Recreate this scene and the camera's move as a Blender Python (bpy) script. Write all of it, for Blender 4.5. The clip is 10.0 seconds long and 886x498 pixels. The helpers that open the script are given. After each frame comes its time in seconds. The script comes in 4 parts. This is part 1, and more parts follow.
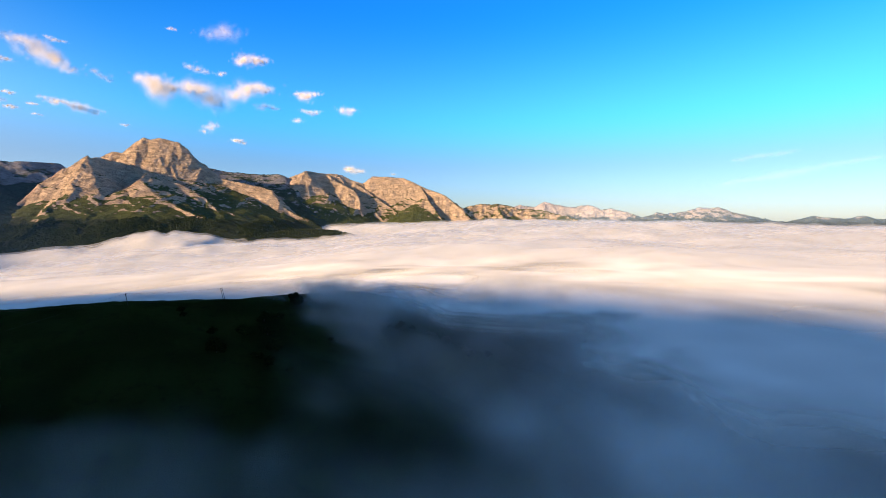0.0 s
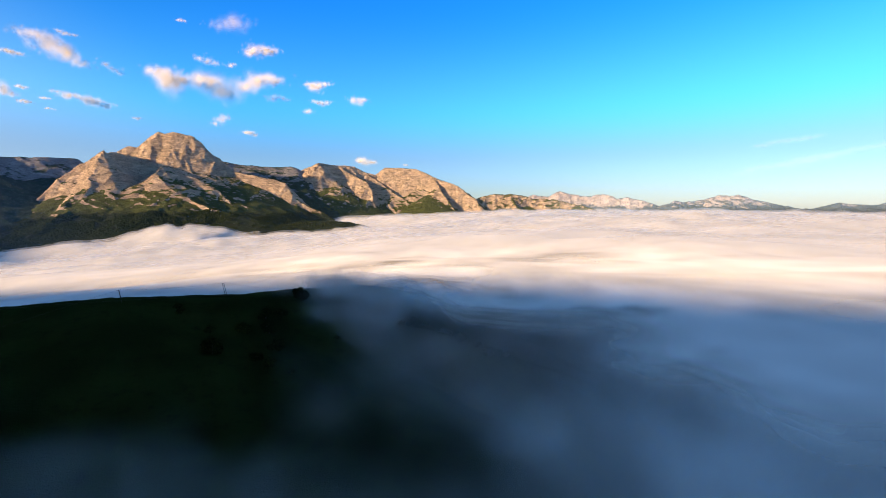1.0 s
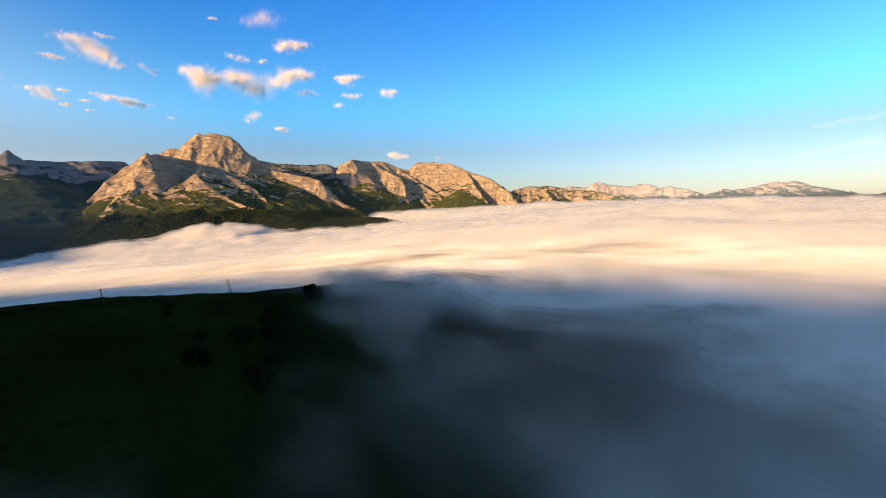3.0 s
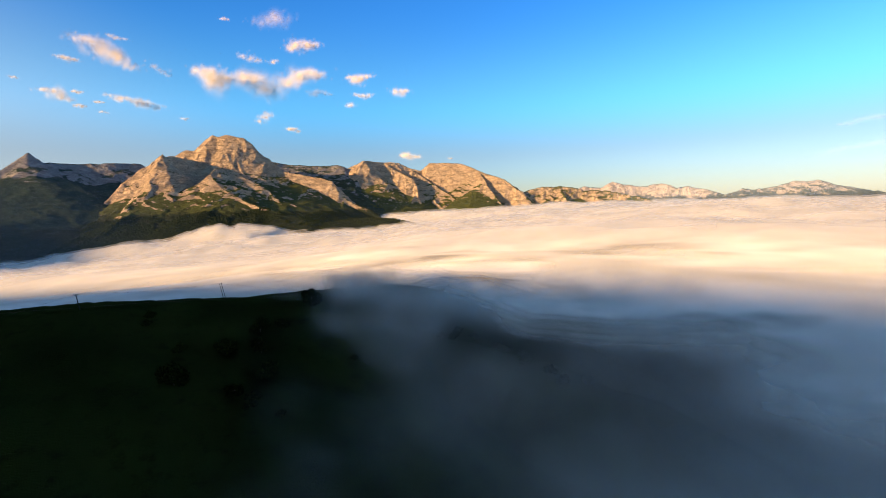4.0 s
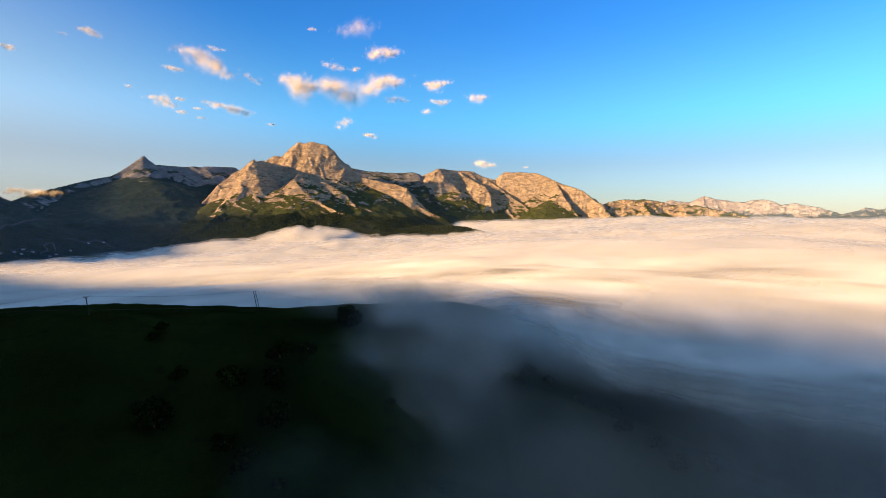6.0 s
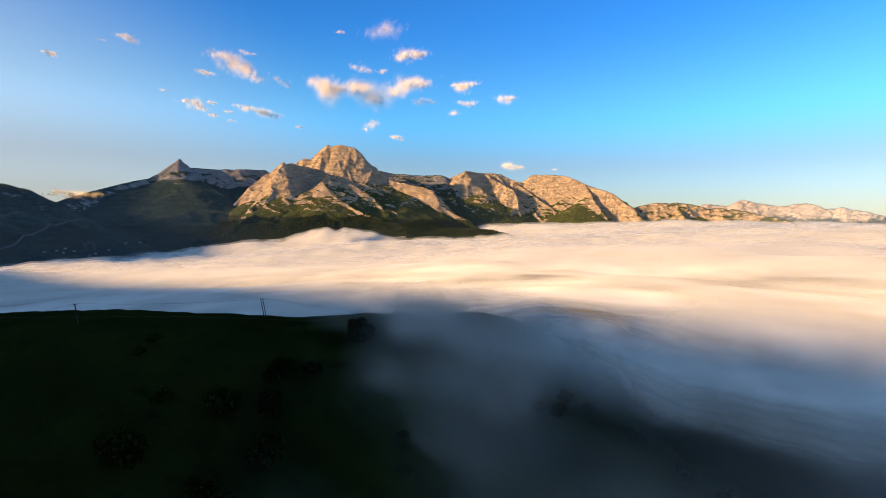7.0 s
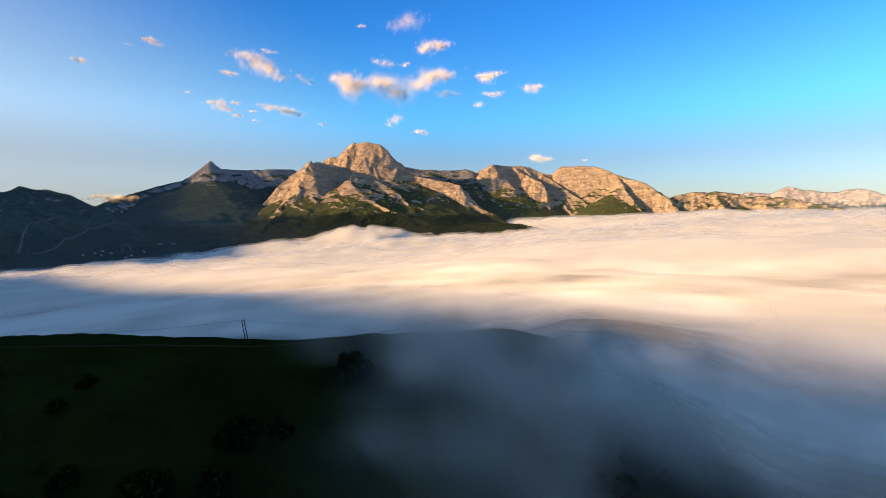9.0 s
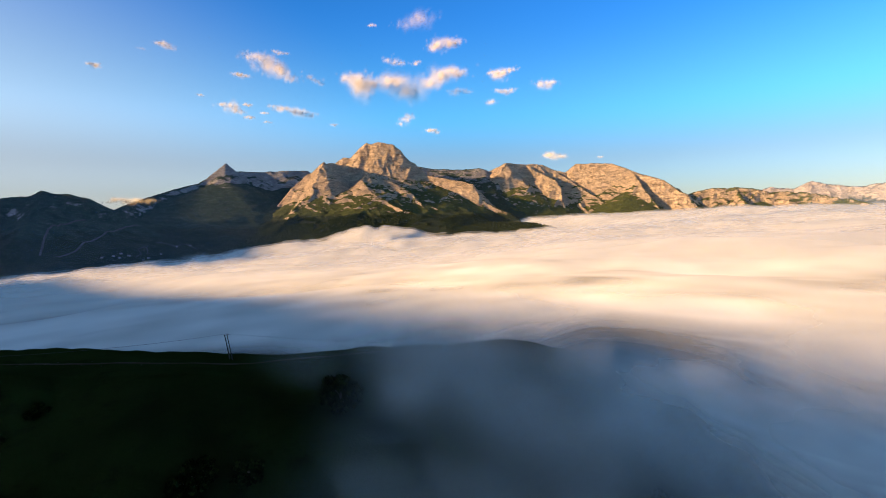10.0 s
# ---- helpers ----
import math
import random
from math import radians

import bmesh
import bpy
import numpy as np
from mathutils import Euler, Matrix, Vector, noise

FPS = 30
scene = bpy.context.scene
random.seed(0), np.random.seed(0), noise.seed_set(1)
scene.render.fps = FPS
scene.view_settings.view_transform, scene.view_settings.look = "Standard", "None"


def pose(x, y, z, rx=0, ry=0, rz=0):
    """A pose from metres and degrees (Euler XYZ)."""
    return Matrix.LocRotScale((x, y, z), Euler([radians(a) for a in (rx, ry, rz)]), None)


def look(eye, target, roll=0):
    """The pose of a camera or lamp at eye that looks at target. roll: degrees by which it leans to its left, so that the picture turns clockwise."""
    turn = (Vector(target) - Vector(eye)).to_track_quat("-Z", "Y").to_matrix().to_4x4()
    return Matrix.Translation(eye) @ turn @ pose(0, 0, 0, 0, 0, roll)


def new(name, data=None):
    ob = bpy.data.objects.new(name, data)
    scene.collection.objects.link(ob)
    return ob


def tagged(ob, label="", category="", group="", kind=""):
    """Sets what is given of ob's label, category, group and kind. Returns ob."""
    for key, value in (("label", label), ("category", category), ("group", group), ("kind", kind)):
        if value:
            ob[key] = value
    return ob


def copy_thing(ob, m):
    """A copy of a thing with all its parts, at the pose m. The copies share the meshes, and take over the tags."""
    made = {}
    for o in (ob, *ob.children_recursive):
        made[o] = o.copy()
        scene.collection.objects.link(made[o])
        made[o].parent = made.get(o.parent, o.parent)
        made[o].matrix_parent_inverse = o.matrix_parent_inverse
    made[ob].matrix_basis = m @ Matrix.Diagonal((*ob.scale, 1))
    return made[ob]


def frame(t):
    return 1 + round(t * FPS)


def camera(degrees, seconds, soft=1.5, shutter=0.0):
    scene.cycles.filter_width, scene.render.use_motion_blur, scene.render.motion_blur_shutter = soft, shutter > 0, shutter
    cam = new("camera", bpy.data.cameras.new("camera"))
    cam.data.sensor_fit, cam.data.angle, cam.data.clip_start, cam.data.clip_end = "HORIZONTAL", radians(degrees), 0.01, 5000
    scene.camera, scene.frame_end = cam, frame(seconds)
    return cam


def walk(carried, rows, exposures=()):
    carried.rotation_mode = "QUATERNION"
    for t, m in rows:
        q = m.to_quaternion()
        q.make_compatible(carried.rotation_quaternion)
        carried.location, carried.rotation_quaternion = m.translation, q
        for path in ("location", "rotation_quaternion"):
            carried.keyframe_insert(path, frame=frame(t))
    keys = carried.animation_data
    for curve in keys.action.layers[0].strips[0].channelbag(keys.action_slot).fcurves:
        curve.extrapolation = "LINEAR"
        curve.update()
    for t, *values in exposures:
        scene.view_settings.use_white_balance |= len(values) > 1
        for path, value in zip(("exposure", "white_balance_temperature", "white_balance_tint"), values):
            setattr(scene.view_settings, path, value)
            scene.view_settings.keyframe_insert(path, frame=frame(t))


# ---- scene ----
# ---------------------------------------------------------------- camera
cam = camera(89.5, 10.0, soft=0.6)
PATH = [
    (0.0, 0.00, 0.00, 0.00, -0.000, -3.750, 0.000),
    (0.5, -0.05, 12.61, -0.36, 0.645, -4.446, 0.142),
    (1.0, -0.78, 24.91, -1.95, 1.641, -4.881, 0.570),
    (1.5, -1.94, 38.27, -4.19, 3.686, -5.301, 1.188),
    (2.0, -2.01, 51.88, -6.69, 4.505, -5.449, 1.433),
    (3.5, -5.93, 93.07, -12.51, 6.635, -5.365, 1.872),
    (4.0, -7.17, 106.71, -13.55, 7.504, -5.235, 1.892),
    (4.5, -9.24, 120.23, -14.58, 9.308, -4.880, 1.640),
    (5.0, -11.15, 133.52, -15.10, 11.493, -4.513, 1.191),
    (5.5, -12.13, 146.16, -15.53, 14.213, -4.196, 0.430),
    (7.0, -20.51, 182.20, -16.14, 20.137, -3.601, -0.467),
    (7.5, -23.77, 193.47, -15.47, 20.855, -3.601, -0.385),
    (8.0, -27.86, 204.92, -15.64, 21.536, -3.659, -0.171),
    (8.5, -30.92, 215.34, -15.21, 22.499, -3.989, 0.176),
    (9.0, -32.76, 225.27, -14.13, 23.657, -4.214, 0.782),
    (9.5, -34.98, 234.49, -13.07, 24.341, -4.273, 1.101),
    (10.0, -36.17, 244.10, -13.45, 25.432, -4.261, 1.416),
]
walk(cam, [(t, pose(x, y, z, 90 + pitch, roll, yaw)) for t, x, y, z, yaw, pitch, roll in PATH], [(0.0, 1.36, 5450, 9), (1.2, 1.36, 5550, 9), (3.4, 1.36, 6650, 9), (7.0, 1.36, 6550, 9), (10.0, 1.36, 6300, 9)])

# ---------------------------------------------------------------- light
scene.cycles.transparent_max_bounces = 64
SUN_AZ, SUN_EL = radians(-125), radians(16)
to_sun = Vector((math.sin(SUN_AZ) * math.cos(SUN_EL), math.cos(SUN_AZ) * math.cos(SUN_EL), math.sin(SUN_EL)))
sun = new("sun", bpy.data.lights.new("sun", "SUN"))
sun.data.energy, sun.data.angle, sun.data.color = 5.0, radians(2.4), (1.0, 0.59, 0.27)
sun.matrix_world = look((0, 0, 900), Vector((0, 0, 900)) - to_sun)

world = bpy.data.worlds.new("sky")
scene.world = world
world.use_nodes = True
wn, wl = world.node_tree.nodes, world.node_tree.links
sky = wn.new("ShaderNodeTexSky")
sky.sky_type, sky.sun_disc = "NISHITA", False
sky.sun_elevation, sky.sun_rotation = SUN_EL, SUN_AZ
sky.altitude, sky.air_density, sky.dust_density, sky.ozone_density = 1500, 1.0, 1.1, 3.0
coord, sep = wn.new("ShaderNodeTexCoord"), wn.new("ShaderNodeSeparateXYZ")
wl.new(coord.outputs["Generated"], sep.inputs[0])
hsv, ramp, tint = wn.new("ShaderNodeHueSaturation"), wn.new("ShaderNodeValToRGB"), wn.new("ShaderNodeMix")
tint.data_type, tint.blend_type = "RGBA", "MULTIPLY"
tint.inputs["Factor"].default_value = 1.0
ramp.color_ramp.interpolation = "EASE"
ramp.color_ramp.elements[0].position, ramp.color_ramp.elements[0].color = 0.0, (0.52, 0.43, 0.39, 1)
ramp.color_ramp.elements[1].position, ramp.color_ramp.elements[1].color = 0.9, (1.08, 0.92, 0.74, 1)
for z, c in ((0.10, (0.60, 0.58, 0.57)), (0.22, (0.50, 0.97, 1.08)), (0.42, (0.31, 0.82, 1.27)), (0.62, (0.92, 0.90, 0.88))):
    ramp.color_ramp.elements.new(z).color = (*c, 1)
wl.new(sep.outputs["Z"], ramp.inputs["Fac"])
wl.new(sky.outputs[0], tint.inputs["A"])
wl.new(ramp.outputs["Color"], tint.inputs["B"])
wl.new(tint.outputs["Result"], hsv.inputs["Color"])
wl.new(hsv.outputs[0], wn["Background"].inputs["Color"])
# paler towards the sun
toward, pale = wn.new("ShaderNodeVectorMath"), wn.new("ShaderNodeMapRange")
toward.operation, pale.interpolation_type = "DOT_PRODUCT", "SMOOTHSTEP"
toward.inputs[1].default_value = (math.sin(SUN_AZ), math.cos(SUN_AZ), 0)
wl.new(coord.outputs["Generated"], toward.inputs[0])
high, palest, dimmest = [wn.new("ShaderNodeMath") for _ in range(3)]
high.operation, palest.operation, dimmest.operation = "MINIMUM", "MULTIPLY_ADD", "MULTIPLY_ADD"
high.inputs[1].default_value, palest.inputs[1].default_value, dimmest.inputs[1].default_value = 0.5, -1.3, 1.2
wl.new(sep.outputs["Z"], high.inputs[0])
for node in (palest, dimmest):
    wl.new(high.outputs[0], node.inputs[0])
    wl.new(toward.outputs["Value"], node.inputs[2])
wl.new(palest.outputs[0], pale.inputs["Value"])
pale.inputs["From Min"].default_value, pale.inputs["From Max"].default_value = -0.45, 0.65
pale.inputs["To Min"].default_value, pale.inputs["To Max"].default_value = 1.02, 0.46
wl.new(pale.outputs[0], hsv.inputs["Saturation"])
dim = wn.new("ShaderNodeMapRange")
dim.interpolation_type = "SMOOTHSTEP"
wl.new(dimmest.outputs[0], dim.inputs["Value"])
dim.inputs["From Min"].default_value, dim.inputs["From Max"].default_value = 0.1, 1.1
dim.inputs["To Min"].default_value, dim.inputs["To Max"].default_value = 1.0, 0.58
wl.new(dim.outputs[0], hsv.inputs["Value"])
wn["Background"].inputs["Strength"].default_value = 0.100


# ---------------------------------------------------------------- noise
TABLE = np.random.RandomState(7).rand(256, 256)


def vnoise(x, y, seed=0):
    """Smooth value noise from -1 to 1."""
    x, y = x + seed * 17.31, y + seed * 9.77
    i, j = np.floor(x).astype(int), np.floor(y).astype(int)
    u, v = x - i, y - j
    u, v = u * u * u * (u * (6 * u - 15) + 10), v * v * v * (v * (6 * v - 15) + 10)
    a, b = TABLE[i & 255, j & 255], TABLE[(i + 1) & 255, j & 255]
    c, d = TABLE[i & 255, (j + 1) & 255], TABLE[(i + 1) & 255, (j + 1) & 255]
    return 2 * ((a * (1 - u) + b * u) * (1 - v) + (c * (1 - u) + d * u) * v) - 1


def fbm(x, y, size, octaves=5, seed=0, gain=0.5):
    """Soft rolling noise whose largest waves are size metres long."""
    total, amp = 0.0, 1.0
    for k in range(octaves):
        a = 0.6 * k + 0.3
        total = total + amp * vnoise((x * math.cos(a) - y * math.sin(a)) / size, (x * math.sin(a) + y * math.cos(a)) / size, seed + k)
        amp, size = amp * gain, size * 0.5
    return total


def ridged(x, y, size, octaves=5, seed=0, gain=0.55):
    """Noise with sharp crests and gullies, 0 to about 2."""
    total, amp, weight = 0.0, 1.0, 1.0
    for k in range(octaves):
        a = 0.7 * k + 0.2
        n = 1 - np.abs(vnoise((x * math.cos(a) - y * math.sin(a)) / size, (x * math.sin(a) + y * math.cos(a)) / size, seed + k))
        n = n * n * weight
        total, weight = total + amp * n, np.clip(n * 1.6, 0, 1)
        amp, size = amp * gain, size * 0.5
    return total


def smooth(a, b, x):
    t = np.clip((x - a) / (b - a), 0, 1)
    return t * t * (3 - 2 * t)


# ---------------------------------------------------------------- materials
def nodes_of(name):
    m = bpy.data.materials.new(name)
    m.use_nodes = True
    return m, m.node_tree.nodes, m.node_tree.links, m.node_tree.nodes["Principled BSDF"]


def mapped_noise(nt, ln, scale, detail=6, rough=0.6, stretch=(1, 1, 1), turn=(0, 0, 0)):
    geo, mp, tex = nt.new("ShaderNodeNewGeometry"), nt.new("ShaderNodeMapping"), nt.new("ShaderNodeTexNoise")
    mp.inputs["Scale"].default_value = stretch
    mp.inputs["Rotation"].default_value = [radians(a) for a in turn]
    tex.inputs["Scale"].default_value, tex.inputs["Detail"].default_value, tex.inputs["Roughness"].default_value = scale, detail, rough
    ln.new(geo.outputs["Position"], mp.inputs["Vector"])
    ln.new(mp.outputs[0], tex.inputs["Vector"])
    return tex.outputs["Fac"]


def math_node(nt, ln, op, a, b=0.0, c=0.0, clamp=False):
    n = nt.new("ShaderNodeMath")
    n.operation, n.use_clamp = op, clamp
    for s, v in zip(n.inputs, (a, b, c)):
        if hasattr(v, "links"):
            ln.new(v, s)
        else:
            s.default_value = v
    return n.outputs[0]


def step_node(nt, ln, value, lo, hi):
    n = nt.new("ShaderNodeMapRange")
    n.interpolation_type = "SMOOTHSTEP"
    ln.new(value, n.inputs["Value"])
    n.inputs["From Min"].default_value, n.inputs["From Max"].default_value = lo, hi
    return n.outputs[0]


def mix_node(nt, ln, fac, a, b):
    n = nt.new("ShaderNodeMix")
    n.data_type = "RGBA"
    for s, v in ((n.inputs["Factor"], fac), (n.inputs["A"], a), (n.inputs["B"], b)):
        if hasattr(v, "links"):
            ln.new(v, s)
        else:
            s.default_value = v if isinstance(v, float) else (*v, 1)
    return n.outputs["Result"]


def bump_node(nt, ln, height, strength, distance):
    n = nt.new("ShaderNodeBump")
    n.inputs["Strength"].default_value, n.inputs["Distance"].default_value = strength, distance
    ln.new(height, n.inputs["Height"])
    return n.outputs[0]


def mountain_material(name, rock, rock_dark, grass, forest, grass_slope=(0.55, 0.75), forest_top=40.0, grass_top=500.0, strata=(28, 14, 20)):
    """Limestone on the steep parts, turf on the gentle ones, wood low down."""
    m, nt, ln, bsdf = nodes_of(name)
    geo, sep, sepn = nt.new("ShaderNodeNewGeometry"), nt.new("ShaderNodeSeparateXYZ"), nt.new("ShaderNodeSeparateXYZ")
    ln.new(geo.outputs["Position"], sep.inputs[0])
    ln.new(geo.outputs["Normal"], sepn.inputs[0])
    large = mapped_noise(nt, ln, 0.006, 6, 0.6)
    mid = mapped_noise(nt, ln, 0.03, 6, 0.65)
    fine = mapped_noise(nt, ln, 0.12, 5, 0.7)
    beds = mapped_noise(nt, ln, 0.02, 5, 0.65, (0.5, 0.5, 1.8), strata)
    stone = mix_node(nt, ln, step_node(nt, ln, beds, 0.38, 0.62), rock_dark, rock)
    stone = mix_node(nt, ln, step_node(nt, ln, fine, 0.35, 0.7), [c * 0.72 for c in rock], stone)
    line = math_node(nt, ln, "ABSOLUTE", math_node(nt, ln, "SUBTRACT", mapped_noise(nt, ln, 0.011, 5, 0.6, (0.7, 0.7, 2.4), strata), 0.5))
    crack = step_node(nt, ln, line, 0.0, 0.016)
    stone = mix_node(nt, ln, crack, [c * 0.8 for c in rock_dark], stone)
    seam = math_node(nt, ln, "ABSOLUTE", math_node(nt, ln, "SUBTRACT", mapped_noise(nt, ln, 0.026, 6, 0.68, (0.8, 0.8, 1.9), strata), 0.5))
    seam = step_node(nt, ln, seam, 0.0, 0.02)
    stone = mix_node(nt, ln, seam, [c * 0.62 for c in rock_dark], stone)
    turf = mix_node(nt, ln, step_node(nt, ln, mid, 0.35, 0.65), [c * 0.6 for c in grass], grass)
    wood = mix_node(nt, ln, step_node(nt, ln, fine, 0.4, 0.62), [c * 0.45 for c in forest], forest)
    # turf where the ground is gentle, below its own limit
    gentle = math_node(nt, ln, "ADD", sepn.outputs["Z"], math_node(nt, ln, "MULTIPLY_ADD", mid, 0.26, -0.13))
    gentle = math_node(nt, ln, "ADD", gentle, math_node(nt, ln, "MULTIPLY_ADD", large, 0.34, -0.17))
    lean = math_node(nt, ln, "MULTIPLY_ADD", sep.outputs["Z"], -0.25 / grass_top, 0.12)
    ledge = mapped_noise(nt, ln, 0.05, 5, 0.6, (0.6, 0.6, 2.0), strata)
    gentle = math_node(nt, ln, "ADD", gentle, math_node(nt, ln, "MULTIPLY_ADD", ledge, 0.3, -0.15))
    green = step_node(nt, ln, math_node(nt, ln, "ADD", gentle, lean), *grass_slope)
    col = mix_node(nt, ln, green, stone, turf)
    low = math_node(nt, ln, "MULTIPLY_ADD", large, -160.0, 80.0)
    low = math_node(nt, ln, "ADD", low, math_node(nt, ln, "MULTIPLY_ADD", mid, -120.0, 60.0))
    low = math_node(nt, ln, "ADD", low, sep.outputs["Z"])
    trees = math_node(nt, ln, "SUBTRACT", 1.0, step_node(nt, ln, low, forest_top - 18, forest_top + 18))
    col = mix_node(nt, ln, trees, col, wood)
    ln.new(col, bsdf.inputs["Base Color"])
    bsdf.inputs["Roughness"].default_value = 0.95
    bsdf.inputs["Specular IOR Level"].default_value = 0.1
    relief = math_node(nt, ln, "ADD", math_node(nt, ln, "MULTIPLY", beds, 1.6), math_node(nt, ln, "ADD", fine, math_node(nt, ln, "MULTIPLY_ADD", seam, 0.35, math_node(nt, ln, "MULTIPLY", crack, 0.4))))
    ln.new(bump_node(nt, ln, relief, 1.0, 10.0), bsdf.inputs["Normal"])
    return m


ROCK, ROCK_DARK = (0.60, 0.47, 0.325), (0.27, 0.22, 0.16)
TURF, WOOD = (0.070, 0.086, 0.020), (0.022, 0.034, 0.010)
mat_peak = mountain_material("limestone_peak", ROCK, ROCK_DARK, TURF, WOOD, (0.795, 0.86), 0, 420)
mat_left = mountain_material("grey_limestone_and_turf", (0.36, 0.35, 0.34), (0.20, 0.20, 0.21), (0.030, 0.055, 0.032), WOOD, (0.64, 0.80), -60, 420)
mat_massif = mountain_material("limestone_massif", ROCK, ROCK_DARK, TURF, WOOD, (0.76, 0.84), -60, 400)
mat_low = mountain_material("warm_rock_and_turf", ROCK, ROCK_DARK, TURF, WOOD, (0.78, 0.95), -70, 300)
# distance haze is painted into these paler, cooler far colours
mat_far = mountain_material("hazed_far_limestone", (0.55, 0.49, 0.47), (0.36, 0.36, 0.41), (0.15, 0.17, 0.19), (0.09, 0.12, 0.16), (0.84, 0.98), 25, 300)
mat_wood = mountain_material("forest_floor", ROCK, ROCK_DARK, TURF, WOOD, (0.62, 0.80), 500, 400)


def grass_material():
    m, nt, ln, bsdf = nodes_of("mountain_grass")
    large, mid, fine = mapped_noise(nt, ln, 0.02, 5), mapped_noise(nt, ln, 0.15, 6, 0.65), mapped_noise(nt, ln, 1.4, 5, 0.7)
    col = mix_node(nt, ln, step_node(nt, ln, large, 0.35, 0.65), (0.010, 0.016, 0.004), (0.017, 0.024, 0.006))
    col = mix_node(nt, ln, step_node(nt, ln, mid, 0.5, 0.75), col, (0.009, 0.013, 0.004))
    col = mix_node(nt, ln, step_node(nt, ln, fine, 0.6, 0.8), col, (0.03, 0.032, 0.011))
    ln.new(col, bsdf.inputs["Base Color"])
    bsdf.inputs["Roughness"].default_value = 0.95
    bsdf.inputs["Specular IOR Level"].default_value = 0.0
    ln.new(bump_node(nt, ln, math_node(nt, ln, "ADD", mid, fine), 0.8, 0.5), bsdf.inputs["Normal"])
    return m


mat_grass = grass_material()


def leaf_material(name, dark, light):
    m, nt, ln, bsdf = nodes_of(name)
    info = nt.new("ShaderNodeNewGeometry")
    fine = mapped_noise(nt, ln, 0.8, 4, 0.7)
    col = mix_node(nt, ln, info.outputs["Random Per Island"], dark, light)
    col = mix_node(nt, ln, step_node(nt, ln, fine, 0.35, 0.7), [c * 0.6 for c in dark], col)
    ln.new(col, bsdf.inputs["Base Color"])
    bsdf.inputs["Roughness"].default_value = 0.9
    bsdf.inputs["Specular IOR Level"].default_value = 0.0
    return m


mat_leaves = leaf_material("beech_leaves", (0.018, 0.027, 0.008), (0.046, 0.054, 0.014))


def vapour_material(name, colour, bend, grain, stretch=(1, 1, 1), holes=(0.3, 0.62)):
    """Fog and cloud: scatters light nearly alike whichever way a wisp faces; the attribute 'thickness' says how thick it is."""
    m, nt, ln, bsdf = nodes_of(name)
    nt.remove(bsdf)
    geo, mixn, nrm = nt.new("ShaderNodeNewGeometry"), nt.new("ShaderNodeVectorMath"), nt.new("ShaderNodeVectorMath")
    mixn.operation, nrm.operation = "ADD", "NORMALIZE"
    lift, near = nt.new("ShaderNodeVectorMath"), nt.new("ShaderNodeAttribute")
    lift.operation, near.attribute_name = "MULTIPLY_ADD", "ragged"
    lift.inputs[1].default_value, lift.inputs[2].default_value = (0, 0, 5), bend
    ln.new(near.outputs["Fac"], lift.inputs[0])
    ln.new(lift.outputs[0], mixn.inputs[1])
    ln.new(geo.outputs["Normal"], mixn.inputs[0])
    ln.new(mixn.outputs[0], nrm.inputs[0])
    diff, clear, mix = nt.new("ShaderNodeBsdfDiffuse"), nt.new("ShaderNodeBsdfTransparent"), nt.new("ShaderNodeMixShader")
    diff.inputs["Color"].default_value = (*colour, 1)
    ln.new(nrm.outputs[0], diff.inputs["Normal"])
    att = nt.new("ShaderNodeAttribute")
    att.attribute_name = "thickness"
    n = step_node(nt, ln, mapped_noise(nt, ln, grain, 3, 0.5, stretch), *holes)
    # torn into wisps where it is ragged
    d = att.outputs["Fac"]
    rag = nt.new("ShaderNodeAttribute")
    rag.attribute_name = "ragged"
    gap = math_node(nt, ln, "MULTIPLY", math_node(nt, ln, "MULTIPLY_ADD", n, -0.85, 0.85), rag.outputs["Fac"])
    alpha = math_node(nt, ln, "MULTIPLY", d, math_node(nt, ln, "SUBTRACT", 1.0, gap), clamp=True)
    ln.new(alpha, mix.inputs["Fac"])
    ln.new(clear.outputs[0], mix.inputs[1])
    ln.new(diff.outputs[0], mix.inputs[2])
    ln.new(mix.outputs[0], nt["Material Output"].inputs["Surface"])
    return m


UPWARD = Vector((0, 0, 0.6)) + to_sun * 0.26
mat_fog = vapour_material("fog", (0.84, 0.85, 0.80), UPWARD, 0.014, (1, 1, 2), (0.3, 0.68))


# ---------------------------------------------------------------- building helpers
def mesh_from_grid(name, X, Y, Z, keep=None, wrap=False):
    """A sheet of quads over a grid of places."""
    r, c = X.shape
    idx = np.arange(r * c).reshape(r, c)
    if wrap:
        idx = np.concatenate([idx, idx[:, :1]], 1)
    quads = np.stack([idx[:-1, :-1], idx[1:, :-1], idx[1:, 1:], idx[:-1, 1:]] if wrap else [idx[:-1, :-1], idx[:-1, 1:], idx[1:, 1:], idx[1:, :-1]], -1).reshape(-1, 4)
    if keep is not None:
        k = keep.ravel()
        quads = quads[k[quads].any(1)]
    used = np.unique(quads)
    back = np.zeros(r * c, int)
    back[used] = np.arange(len(used))
    co = np.stack([X, Y, Z], -1).reshape(-1, 3)[used]
    me = bpy.data.meshes.new(name)
    me.vertices.add(len(co))
    me.vertices.foreach_set("co", co.ravel().astype(np.float32))
    me.loops.add(quads.size)
    me.loops.foreach_set("vertex_index", back[quads].ravel().astype(np.int32))
    me.polygons.add(len(quads))
    me.polygons.foreach_set("loop_start", np.arange(0, quads.size, 4, dtype=np.int32))
    me.update(calc_edges=True)
    me.shade_smooth()
    return me, used


